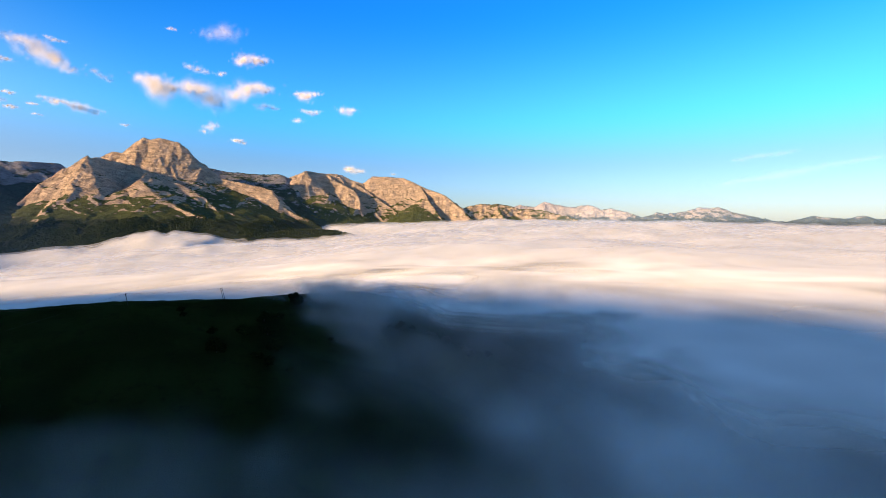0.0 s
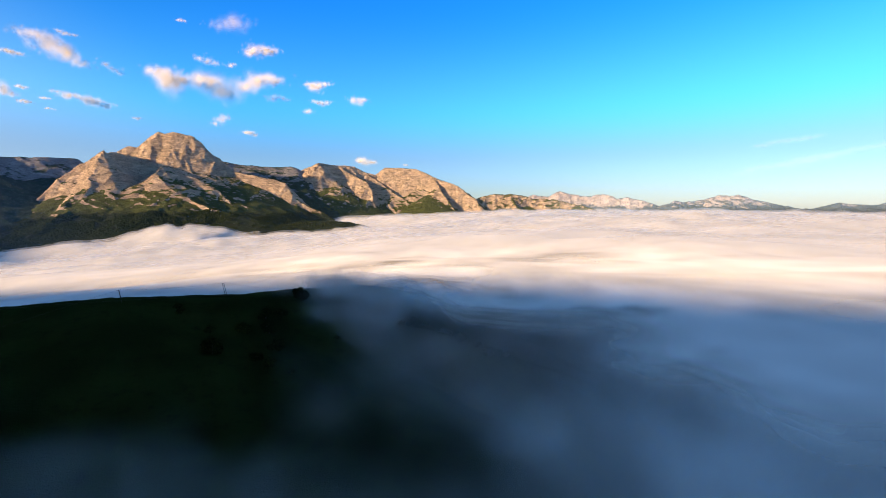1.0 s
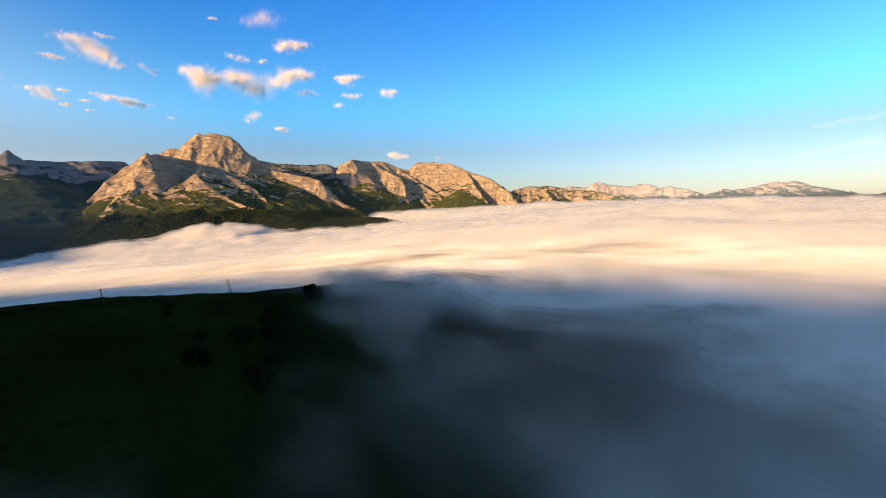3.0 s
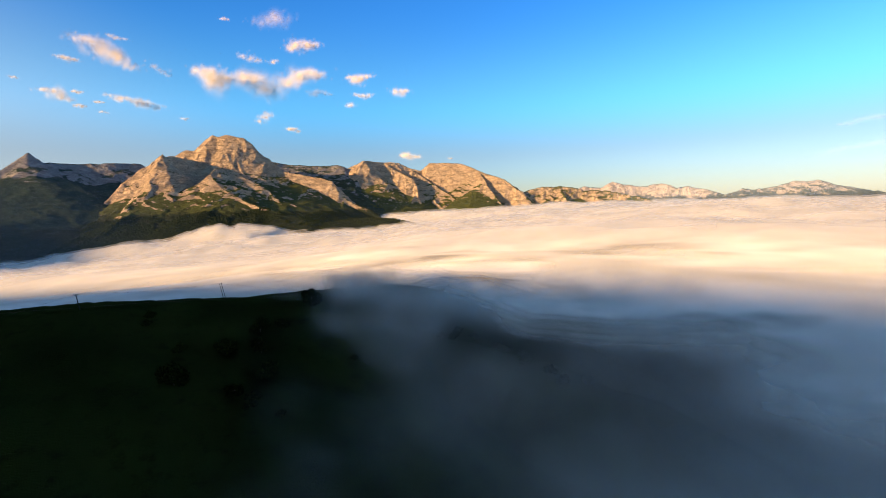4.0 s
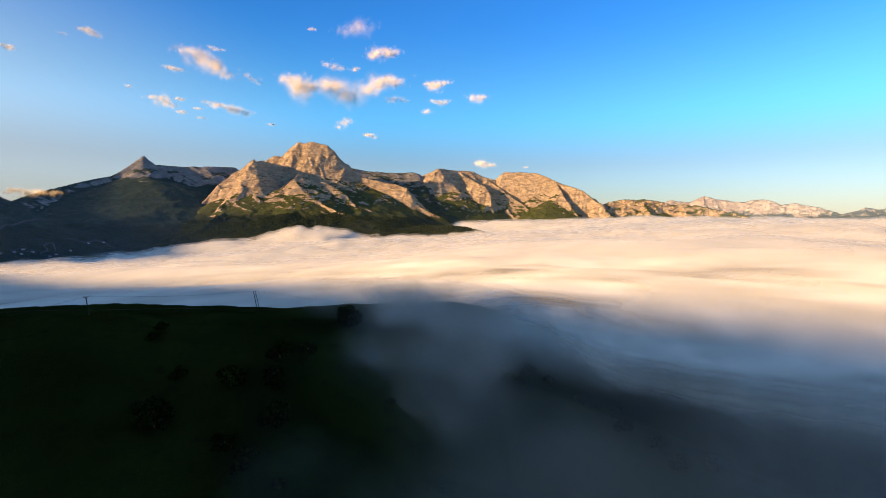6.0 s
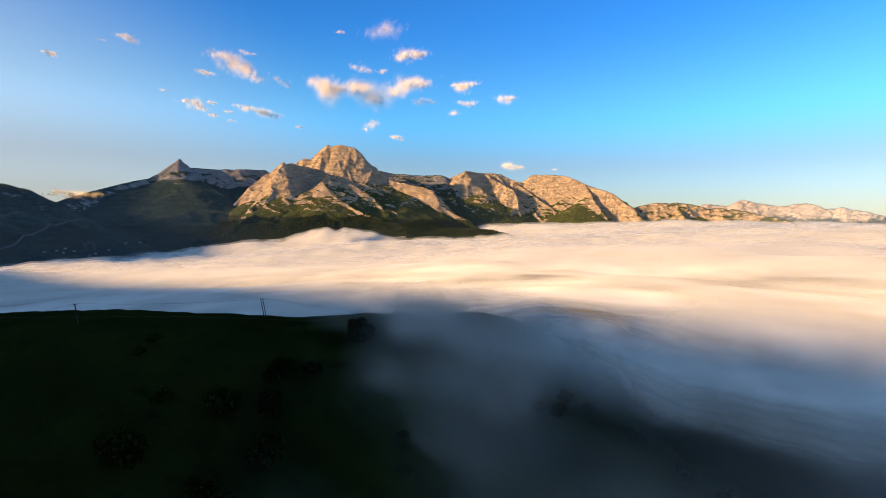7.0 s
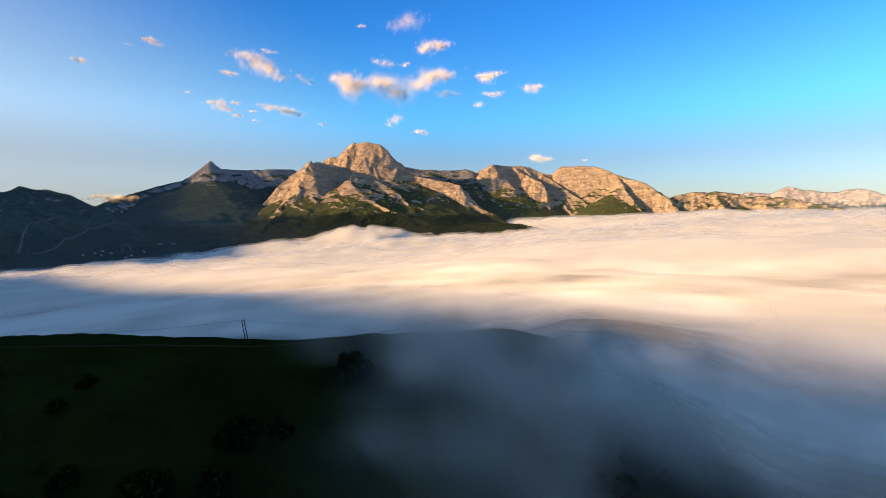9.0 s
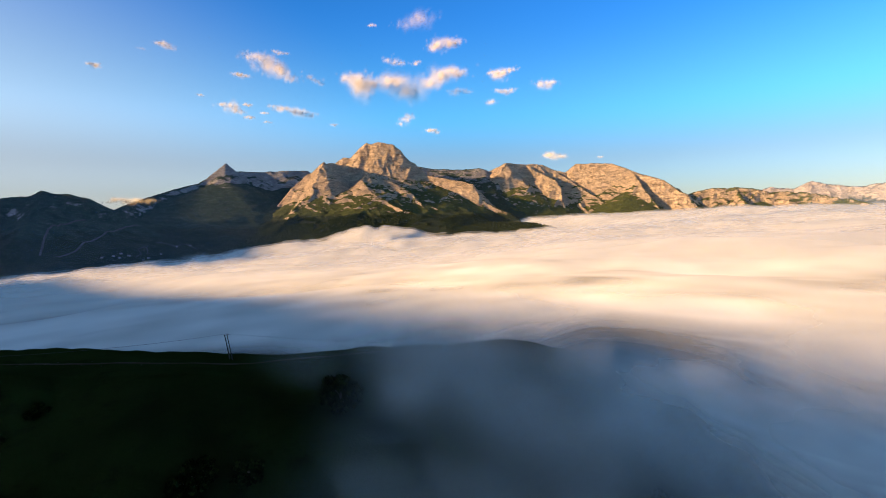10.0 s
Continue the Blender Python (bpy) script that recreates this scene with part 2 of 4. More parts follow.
def part(name, bm, material, parent, label=""):
    me = bpy.data.meshes.new(name)
    bm.to_mesh(me)
    bm.free()
    me.materials.append(material)
    ob = new(name, me)
    ob.parent = parent
    return tagged(ob, label)


def ridge_height(X, Y, ridges):
    """The height of land that falls away from its ridges, and the distance to the ridge that rules there.
    A ridge: its points, the slope on its left and on its right as one walks along it, the width of the steep part, the slope beyond."""
    best, near = np.full(X.shape, -1e4), np.full(X.shape, 1e4)
    for pts, left, right, knee, gentle in ridges:
        for (ax, ay, az), (bx, by, bz) in zip(pts[:-1], pts[1:]):
            vx, vy = bx - ax, by - ay
            t = np.clip(((X - ax) * vx + (Y - ay) * vy) / (vx * vx + vy * vy), 0, 1)
            ox, oy = X - ax - t * vx, Y - ay - t * vy
            d = np.hypot(ox, oy)
            lean = np.clip((vx * oy - vy * ox) / (np.maximum(d, 1e-3) * math.hypot(vx, vy)), -1, 1)
            steep = right + (left - right) * (0.5 + 0.5 * lean)
            h = az + (bz - az) * t - steep * np.minimum(d, knee) - gentle * np.maximum(d - knee, 0)
            near = np.where(h > best, d, near)
            best = np.maximum(best, h)
    return best, near


def forest(owner, X, Y, H, spec, seed):
    """A wood of many small uneven crowns standing on the lower slopes."""
    count, (x0, x1), (y0, y1), top = spec
    rng = np.random.RandomState(seed)
    px, py = rng.uniform(x0, x1, count * 4), rng.uniform(y0, y1, count * 4)
    step = X[0, 1] - X[0, 0]
    pz = H[np.clip(((py - Y[0, 0]) / step).astype(int), 0, H.shape[0] - 1), np.clip(((px - X[0, 0]) / step).astype(int), 0, H.shape[1] - 1)]
    line = top + fbm(px, py, 260, 4, 91) * 55
    ok = (pz < line) & (pz > -215) & (fbm(px, py, 120, 3, 93) > -0.45)
    px, py, pz = px[ok][:count], py[ok][:count], pz[ok][:count]
    bm = bmesh.new()
    bmesh.ops.create_icosphere(bm, subdivisions=1, radius=1.0)
    base = np.array([v.co for v in bm.verts])
    tris = np.array([[v.index for v in f.verts] for f in bm.faces])
    bm.free()
    n, m = len(px), len(base)
    wide, tall = rng.uniform(4.5, 8.5, n), rng.uniform(4.5, 7.5, n)
    co = base[None] * rng.uniform(0.75, 1.2, (n, m, 1))
    co = co * np.stack([wide, wide, tall], -1)[:, None] + np.stack([px, py, pz + tall * 0.4], -1)[:, None]
    me = bpy.data.meshes.new("forest")
    me.from_pydata(co.reshape(-1, 3), [], (tris[None] + (np.arange(n) * m)[:, None, None]).reshape(-1, 3))
    me.materials.append(mat_leaves)
    ob = new("forest", me)
    ob.parent = owner
    return tagged(ob, "dark green wood on the lower slope", kind="stuff")


def mountain_grid(ridges, step=9.0, margin=700, rough=1.0, seed=1, size=260.0):
    """The heights of a mountain: flanks that fall from its ridges, cut by gullies, with worn crests."""
    P = np.array([p for r in ridges for p in r[0]])
    x0, y0 = P[:, :2].min(0) - margin
    x1, y1 = P[:, :2].max(0) + margin
    X, Y = np.meshgrid(np.arange(x0, x1, step), np.arange(y0, y1, step))
    wx, wy = fbm(X, Y, 200, 4, seed + 20) * 30 * rough, fbm(X, Y, 200, 4, seed + 30) * 30 * rough
    fade = 0.25 + 0.75 * smooth(0, 140, ridge_height(X, Y, ridges)[1])
    h, d = ridge_height(X + wx * fade, Y + wy * fade, ridges)
    amp = 0.25 + 0.75 * smooth(0, 120, d)
    low = 1 - 0.55 * smooth(200, -80, h)
    gy, gx = np.gradient(h, step)
    steep = 0.4 + 0.6 * smooth(0.55, 1.1, np.hypot(gx, gy))
    h = h + rough * amp * low * (ridged(X + wx, Y + wy, size, 3, seed, 0.5) - 0.75) * size * 0.10
    # gullies and ribs
    h = h + rough * steep * (0.3 + 0.7 * amp) * (ridged(X - 2 * wy, Y + 2 * wx, size * 0.4, 4, seed + 9, 0.58) - 0.8) * size * 0.12
    h = h + rough * steep * (ridged(X + wy, Y - wx, size * 0.13, 3, seed + 13, 0.6) - 0.8) * size * 0.03
    # tilted beds that stand out as ledges
    bed = h + 0.32 * X + 0.12 * Y + 16 * fbm(X, Y, 150, 4, seed + 40)
    h = h + rough * steep * smooth(-20, 90, h) * (6.0 * np.abs(np.mod(bed / 58, 1) * 2 - 1) + 2.6 * np.abs(np.mod(bed / 21 + 0.3, 1) * 2 - 1))
    return X, Y, h


SURFACES = {}


def mountain(name, label, ridges, material, step=9.0, margin=700, floor=-255, rough=1.0, seed=1, size=260.0, group="mountains", trees=None):
    X, Y, h = SURFACES[name] = mountain_grid(ridges, step, margin, rough, seed, size)
    me, _ = mesh_from_grid(name, X, Y, h, h > floor)
    me.materials.append(material)
    ob = tagged(new(name, me), label, "mountain", group)
    if trees:
        forest(ob, X, Y, h, trees, seed)
    return ob


# ---------------------------------------------------------------- the ground: valley floor and grassy hill
HILL = [
    ([(-900, 90, -74), (-520, 200, -61), (-285, 272, -58.5), (-230, 298, -58), (-159, 331, -60), (-113, 369, -62), (-89, 398, -66), (-50, 420, -80)], 0.125, 0.125, 40, 0.55),
    ([(-113, 369, -66), (-60, 350, -78), (1, 330, -90), (45, 335, -108), (120, 330, -150)], 0.45, 0.45, 40, 0.60),
    ([(-236, 274, -57.5), (-206, 291, -56.0)], 0.10, 0.10, 14, 0.30),
]


def ground_height(X, Y):
    h, d = ridge_height(X, Y, HILL)
    h = h + fbm(X, Y, 90, 4, 3) * 2.2 * smooth(0, 60, d) + fbm(X, Y, 24, 3, 8) * 0.5
    floor = -330 + fbm(X, Y, 900, 4, 5) * 30
    k = 30.0
    return k * np.logaddexp(h / k, floor / k)


def ring_grid(cx, cy, r0, r1, rings, fine, coarse):
    """A round grid, fine in the half that the camera looks at."""
    a = np.concatenate([np.linspace(-82, 58, fine, endpoint=False), np.linspace(58, 278, coarse, endpoint=False)])
    r = np.concatenate([[r0, 4, 9, 15], np.geomspace(21, r1, rings)])
    A, R = np.meshgrid(np.radians(a), r)
    return cx + R * np.sin(A), cy + R * np.cos(A)


GX, GY = ring_grid(-60, 220, 0.2, 6800, 230, 320, 70)
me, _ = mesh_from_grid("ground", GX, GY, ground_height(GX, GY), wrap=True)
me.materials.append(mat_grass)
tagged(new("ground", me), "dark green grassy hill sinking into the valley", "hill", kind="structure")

# ---------------------------------------------------------------- mountains
mountain("limestone_mountain", "sunlit pale limestone mountain with a forested foot above the fog", [
    ([(-2805, 3720, 520), (-2735, 3740, 560), (-2665, 3755, 550), (-2585, 3775, 630), (-2505, 3795, 690), (-2460, 3805, 670), (-2390, 3820, 690), (-2235, 3860, 650), (-2185, 3865, 605), (-2155, 3865, 535), (-2105, 3880, 495), (-2050, 3875, 410), (-1945, 3875, 360), (-1700, 3885, 305), (-1580, 3880, 285), (-1475, 3870, 250), (-1435, 3840, 200), (-1365, 3815, 100), (-1110, 3765, -5), (-1015, 3730, -60)], 0.9, 1.35, 260, 0.45),
    ([(-2490, 3165, 455), (-2485, 3190, 435), (-2465, 3240, 450), (-2450, 3325, 435), (-2440, 3395, 435), (-2395, 3505, 420), (-2355, 3605, 395)], 1.5, 2.2, 150, 0.5),
    ([(-2490, 3165, 455), (-2480, 3110, 400), (-2475, 3060, 345), (-2430, 2965, 220), (-2385, 2885, 115), (-2375, 2785, 55), (-2345, 2665, 5)], 2.4, 1.1, 300, 0.7),
    ([(-2490, 3165, 455), (-2580, 3155, 395), (-2620, 3120, 355), (-2695, 3020, 250), (-2735, 2930, 145), (-2755, 2820, 35), (-2765, 2695, -5), (-2755, 2615, -25), (-2750, 2470, -60)], 1.1, 1.2, 260, 0.65),
    ([(-2135, 3185, 290), (-2185, 3100, 205), (-2260, 2975, 130), (-2310, 2845, 65), (-2340, 2695, 5)], 0.72, 0.3, 200, 0.6),
    ([(-2135, 3185, 290), (-2060, 3140, 220), (-1965, 3110, 165), (-1850, 3075, 105), (-1745, 3045, 60), (-1540, 3005, 0), (-1365, 2980, -55)], 1.3, 1.2, 160, 0.6),
    ([(-2135, 3185, 290), (-2110, 3090, 190), (-2105, 2985, 85), (-2145, 2855, 30), (-2150, 2705, -30)], 1.2, 1.0, 140, 0.6),
    ([(-2135, 3185, 290), (-2155, 3280, 345), (-2145, 3335, 350), (-2085, 3350, 310), (-1980, 3370, 270), (-1845, 3370, 215), (-1745, 3335, 145), (-1625, 3265, 50), (-1460, 3210, -15), (-1360, 3170, -60)], 1.3, 0.75, 160, 0.6),
    ([(-2145, 3335, 350), (-2170, 3450, 335), (-2185, 3600, 345)], 1.0, 1.0, 120, 0.5),
    ([(-2380, 2770, 50), (-2330, 2570, -20), (-2295, 2390, -95), (-2250, 2220, -165)], 0.5, 0.5, 150, 0.3),
    ([(-2645, 2620, -25), (-2345, 2665, -5), (-2155, 2715, -25), (-2045, 2815, 5), (-1900, 2910, 5), (-1740, 3035, 35), (-1540, 3005, -5), (-1345, 2965, -55)], 0.3, 0.36, 300, 0.3),
], mat_peak, 6.0, 500, seed=3, rough=0.5, trees=(20000, (-2900, -900), (2000, 3500), 0))

mountain("pyramid_mountain", "shaded grey pyramid peak above turf slopes and ski tracks", [
    ([(-3295, 1995, 80), (-3395, 2220, 150), (-3460, 2500, 235), (-3470, 2750, 305), (-3455, 2900, 405), (-3415, 2985, 475), (-3395, 3055, 425), (-3400, 3160, 430), (-3315, 3325, 430), (-3175, 3470, 450), (-3080, 3630, 450)], 0.9, 0.9, 200, 0.42),
    ([(-3466, 2820, 350), (-3415, 2985, 490), (-3400, 3045, 440)], 1.05, 1.05, 170, 0.7),
    ([(-3415, 2985, 475), (-3280, 2835, 275), (-3195, 2535, 85), (-3050, 2210, -35), (-2880, 1915, -135)], 1.15, 1.15, 140, 0.40),
    ([(-3315, 3325, 430), (-3150, 3065, 205), (-2990, 2715, -10), (-2775, 2255, -155)], 0.7, 0.7, 160, 0.40),
], mat_left, 11.0, 700, seed=11, rough=0.45)

mountain("dark_ridge", "dark shaded mountain ridge against the bright horizon", [
    ([(-3260, 540, 120), (-3260, 940, 130), (-3245, 1200, 150), (-3230, 1410, 135), (-3190, 1515, 155), (-3170, 1565, 185), (-3125, 1615, 165), (-3075, 1660, 165), (-2990, 1715, 135), (-2900, 1780, 65), (-2805, 1845, -30)], 0.7, 0.7, 200, 0.42),
    ([(-3165, 1570, 185), (-2815, 1375, 40), (-2470, 1155, -80)], 0.6, 0.6, 150, 0.40),
], mat_left, 13.0, 600, seed=17, rough=0.6)

mountain("back_plateau", "shaded grey plateau ridge behind the peaks", [
    ([(-2375, 4265, 530), (-2150, 4385, 470), (-1885, 4510, 455), (-1680, 4595, 465), (-1575, 4635, 415), (-1400, 4690, 385)], 0.6, 0.6, 300, 0.6),
], mat_left, 13.0, 600, seed=23, rough=0.7)

mountain("craggy_massif", "sunlit craggy limestone massif with turf gullies", [
    ([(-1615, 4680, 430), (-1520, 4660, 460), (-1405, 4615, 500), (-1355, 4695, 495), (-1235, 4810, 495), (-1100, 4885, 490), (-980, 4910, 425), (-885, 4930, 400)], 0.8, 1.3, 220, 0.55),
    ([(-1405, 4615, 500), (-1445, 4540, 430), (-1470, 4465, 340), (-1455, 4410, 265), (-1350, 4340, 185), (-1160, 4250, 75), (-945, 4150, -35), (-805, 4090, -95)], 1.5, 1.3, 170, 0.45),
    ([(-1235, 4810, 495), (-1135, 4750, 415), (-1035, 4695, 365), (-900, 4620, 300), (-850, 4550, 225), (-815, 4430, 95), (-740, 4345, -10), (-665, 4285, -60)], 2.3, 0.95, 170, 0.5),
    ([(-980, 4910, 425), (-850, 4835, 340), (-655, 4710, 200), (-430, 4585, 60), (-225, 4450, -70), (-155, 4405, -115)], 2.4, 0.8, 200, 0.5),
], mat_massif, 6.5, 450, seed=29, rough=0.55)

mountain("domed_massif", "sunlit domed limestone massif with a broad cliff face", [
    ([(-880, 4960, 400), (-775, 4935, 470), (-610, 4930, 470), (-430, 4910, 455), (-330, 4875, 410), (-235, 4840, 360), (-120, 4805, 310), (25, 4745, 255), (100, 4695, 190), (130, 4660, 160), (195, 4620, 125), (220, 4580, 75), (255, 4525, 5)], 0.7, 1.7, 330, 0.5),
    ([(-235, 4840, 360), (-180, 4740, 270), (-140, 4655, 190), (-60, 4535, 85), (-5, 4455, 0), (20, 4385, -70)], 2.0, 0.9, 120, 0.5),
], mat_massif, 6.5, 450, seed=37, rough=0.45)

mountain("low_craggy_hill", "low hill of turf and warm rock rising out of the fog", [
    ([(250, 4785, 140), (405, 4825, 165), (570, 4805, 160), (690, 4805, 155), (800, 4765, 115), (1010, 4705, 105), (1125, 4590, 70), (1220, 4460, 35), (1305, 4330, 0)], 0.75, 0.75, 160, 0.45),
    ([(570, 4805, 160), (605, 4495, 25), (705, 4225, -65)], 0.7, 0.7, 120, 0.45),
], mat_low, 10.0, 500, seed=41, size=160, rough=1.3)

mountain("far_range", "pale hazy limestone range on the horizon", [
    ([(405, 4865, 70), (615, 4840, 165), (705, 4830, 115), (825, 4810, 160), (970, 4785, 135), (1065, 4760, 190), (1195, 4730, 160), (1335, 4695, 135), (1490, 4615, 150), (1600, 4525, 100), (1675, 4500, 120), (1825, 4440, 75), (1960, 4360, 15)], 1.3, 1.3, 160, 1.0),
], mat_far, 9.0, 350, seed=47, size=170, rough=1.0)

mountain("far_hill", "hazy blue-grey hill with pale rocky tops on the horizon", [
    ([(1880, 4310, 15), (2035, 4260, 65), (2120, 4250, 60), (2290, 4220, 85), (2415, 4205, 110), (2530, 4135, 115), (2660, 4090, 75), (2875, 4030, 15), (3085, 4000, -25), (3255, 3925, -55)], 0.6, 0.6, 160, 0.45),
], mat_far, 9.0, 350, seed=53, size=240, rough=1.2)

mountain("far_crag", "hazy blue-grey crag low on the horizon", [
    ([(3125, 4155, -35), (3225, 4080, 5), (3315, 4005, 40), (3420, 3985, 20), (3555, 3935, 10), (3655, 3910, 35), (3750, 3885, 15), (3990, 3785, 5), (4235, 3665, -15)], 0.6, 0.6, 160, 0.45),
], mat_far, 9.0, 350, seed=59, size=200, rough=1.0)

mountain("forest_knoll", "dark forested knoll standing out of the fog", [
    ([(-1490, 2755, -115), (-1285, 2915, -100), (-1095, 3050, -75), (-920, 3110, -65), (-760, 3155, -75), (-650, 3160, -105)], 0.35, 0.35, 80, 0.6),
], mat_wood, 9.0, 350, seed=61, rough=0.25, trees=(2500, (-1600, -550), (2600, 3300), 400))

# unseen ridges behind and left of the camera, added to shade the near valley and left mountains
mountain("shading_ridge", "unseen dark ridges that shade the near valley and left mountains", [
    ([(-2044, 404, 90), (-1873, 158, 165), (-1702, -88, 265), (-1588, -252, 345), (-1474, -416, 405), (-1380, -510, 430), (-1060, -610, 428), (-1150, -1000, 450), (-1500, -1900, 400)], 0.8, 0.8, 300, 0.6),
    ([(-6420, 700, 1190), (-6530, 850, 1370), (-6630, 990, 1500), (-6900, 1380, 1500)], 0.75, 0.75, 500, 0.8),
    ([(-5200, -700, 780), (-4400, -420, 780), (-4250, 500, 650)], 0.75, 0.75, 400, 0.7),
    ([(-5200, 500, 800), (-5300, 900, 900), (-5320, 1200, 940), (-5330, 1400, 945)], 1.2, 1.2, 500, 0.9),
    ([(-4250, 500, 650), (-4300, 900, 560), (-4300, 1200, 520), (-4320, 1450, 505)], 1.2, 1.2, 400, 0.9),
], mat_left, 30.0, 700, seed=67, rough=0.5)

# ---------------------------------------------------------------- fog sea
FOG_LEVEL = [(0, 0, -95), (-150, 250, -135), (150, 250, -84), (300, 400, -78), (-300, 520, -82), (0, 700, -82), (-60, 480, -52), (30, 490, -58), (900, 900, -76), (-1000, 900, -152), (-650, 720, -118), (-1500, 1300, -188),
             (-2455, 1195, -205), (-2150, 1925, -240), (-1945, 2225, -220), (-1620, 2480, -150), (-1250, 2720, -185), (-890, 2950, -160), (-655, 3690, -62),
             (300, 4130, -34), (1165, 4270, -32), (2600, 3600, -64), (3600, 3000, -64), (0, 2200, -80), (1500, 2200, -62), (-1100, 2000, -140), (-3000, 300, -200), (0, -3000, -100), (3000, -500, -80)]


MOUNDS = [(-1330, 3430, 75, 170, 70), (-1640, 2450, 108, 330, 190), (-1900, 2000, 40, 260, 160), (-700, 3450, 30, 420, 200), (300, 3300, 22, 600, 260), (-900, 2100, 26, 420, 240), (500, 2200, 20, 520, 300), (1500, 2900, 22, 600, 300)]


def fog_height(X, Y):
    """The top of the fog: a broad level, billows here and there, soft swells."""
    num, den = 0.0, 0.0
    for x, y, z in FOG_LEVEL:
        s = 140 + 0.11 * math.hypot(x, y)
        w = np.exp(-((X - x) ** 2 + (Y - y) ** 2) / (2 * s * s)) + 1e-9 / (1 + ((X - x) ** 2 + (Y - y) ** 2) / 1e6)
        num, den = num + w * z, den + w
    h = num / den
    wx, wy = fbm(X, Y, 300, 3, 171) * 90, fbm(X, Y, 300, 3, 175) * 90
    for x, y, high, long, wide in MOUNDS:
        along, across = (X + wx - x) * 0.82 + (Y + wy - y) * 0.57, (Y + wy - y) * 0.82 - (X + wx - x) * 0.57
        h = h + high * np.exp(-(along / long) ** 2 - (across / wide) ** 2)
    R = np.hypot(X + 40, Y - 150)
    swell = smooth(150, 1100, R)
    U, V = X * 0.8 + Y * 0.3, Y * 1.3 - X * 0.3
    puffs = np.abs(fbm(X + 0.5 * wx, Y + 0.5 * wy, 190, 4, 77))
    return h + swell * (fbm(U, V, 640, 2, 71) * 13 + fbm(U, V, 270, 3, 75) * 10 + smooth(900, 2000, R) * (15 * puffs - 6)) + fbm(X, Y, 90, 2, 79) * (1.0 + 1.5 * swell)


def crest_line(X):
    return np.interp(X, [-900, -520, -300, -246, -175, -129, -105, -60, 40], [120, 230, 302, 328, 361, 399, 425, 440, 430])


def spur_line(X):
    return np.interp(X, [-160, -113, -60, 1, 45, 120, 200], [400, 369, 350, 333, 335, 330, 320])


def fog_cover(X, Y, G):
    """How much the fog hides of what lies below: little over the near slope, all beyond the spur and far out. G: the ground's height."""
    crest = crest_line(X)
    ease = 90 * smooth(-190, -50, X)
    beyond = smooth(-6 - ease, 24 + ease, Y - crest)
    far = smooth(0, 14, -65 - G + 0.2 * ease) * beyond
    wisps = fbm(X, Y * 1.3, 110, 5, 83, 0.6)
    near = smooth(-100, 125, X + 75 * wisps) * (0.62 - 0.42 * smooth(200, 290, Y + 40 * wisps))
    near = near * (1 - 0.6 * smooth(30, 90, X) * smooth(190, 110, Y))
    past = smooth(-20, 45, Y - spur_line(X) + 18 * wisps) * smooth(-120, 20, X + 40 * wisps)
    east = smooth(45, 190, X + 0.25 * (Y - 250) + 45 * wisps) * smooth(110, 280, Y + 0.3 * X)
    near = np.maximum(near, np.maximum(0.99 * past, 0.985 * east))
    low = 0.20 * smooth(-130, -40, X + 60 * wisps) * smooth(230, 150, Y)
    near = np.maximum(near, low)
    veil = 0.28 * smooth(-125, -70, X + 25 * wisps) * smooth(280, 350, Y + 25 * wisps)
    near = np.maximum(near, veil)
    spur = np.exp(-((Y - spur_line(X) + 12) / 18) ** 2) * smooth(-75, -35, X) * smooth(135, 75, X)
    near = near * (1 - 0.93 * spur * smooth(-0.9, 0.1, wisps))
    near = near * (1 - 0.9 * np.exp(-((Y - crest) / 55) ** 2) * smooth(-75, -125, X))
    return np.clip(np.maximum(far, near), 0.0, 1)


LAYERS = 6
DENSITY = (0.16, 0.32, 0.52, 0.78, 1.0, 1.0)
for k in range(LAYERS):
    FX, FY = ring_grid(-40, 150, 0.5, 6600, 310, 300, 36)
    R = np.hypot(FX + 40, FY - 150)
    G = ground_height(FX, FY)
    far = smooth(500, 1200, R)
    z = fog_height(FX, FY) - k * (2.8 + 0.0017 * R) + fbm(FX, FY, 130, 2, 190 + 3 * k) * (0.4 + 1.6 * far) + 22 * far
    over = np.where(R < 1200, G + 3.0 + (LAYERS - 1 - k) * 2.7 + fbm(FX, FY, 60, 2, 95) * 2.5 + fbm(FX, FY, 60, 2, 95 + 3 * k) * 0.8 - 70 * smooth(-60, 45, FY - crest_line(FX)) * smooth(-60, -125, FX), -900)
    z = 14 * np.logaddexp(z / 14, over / 14) - 3
    me, _ = mesh_from_grid("fog_bank", FX, FY, z, wrap=True)
    total = fog_cover(FX, FY, G)
    a = 1 - (1 - 0.998 * total) ** (1.0 / LAYERS)
    a = a * (1 + (1 - far) * 0.8 * fbm(FX, FY, 130, 3, 140 + 7 * k))
    a = a * np.where(R < 1200, smooth(-1, 13, z - G), 1)
    thick = DENSITY[k] * (1 + (1 - DENSITY[k]) * 0.7 * fbm(FX, FY, 200, 3, 210 + 5 * k, 0.55))
    a = np.clip(a * (1 - far) + far * np.clip(thick, 0.02, 1) * total, 0, 1)
    me.attributes.new("thickness", "FLOAT", "POINT").data.foreach_set("value", a.ravel().astype(np.float32))
    me.attributes.new("ragged", "FLOAT", "POINT").data.foreach_set("value", ((1 - 0.78 * smooth(150, 520, R)) * (1 - 0.9 * (1 - far) * smooth(0.6, 0.95, total))).ravel().astype(np.float32))
    me.materials.append(mat_fog)
    tagged(new("fog_bank", me), "sea of soft white fog filling the valley", "fog", "fog layers", "stuff")


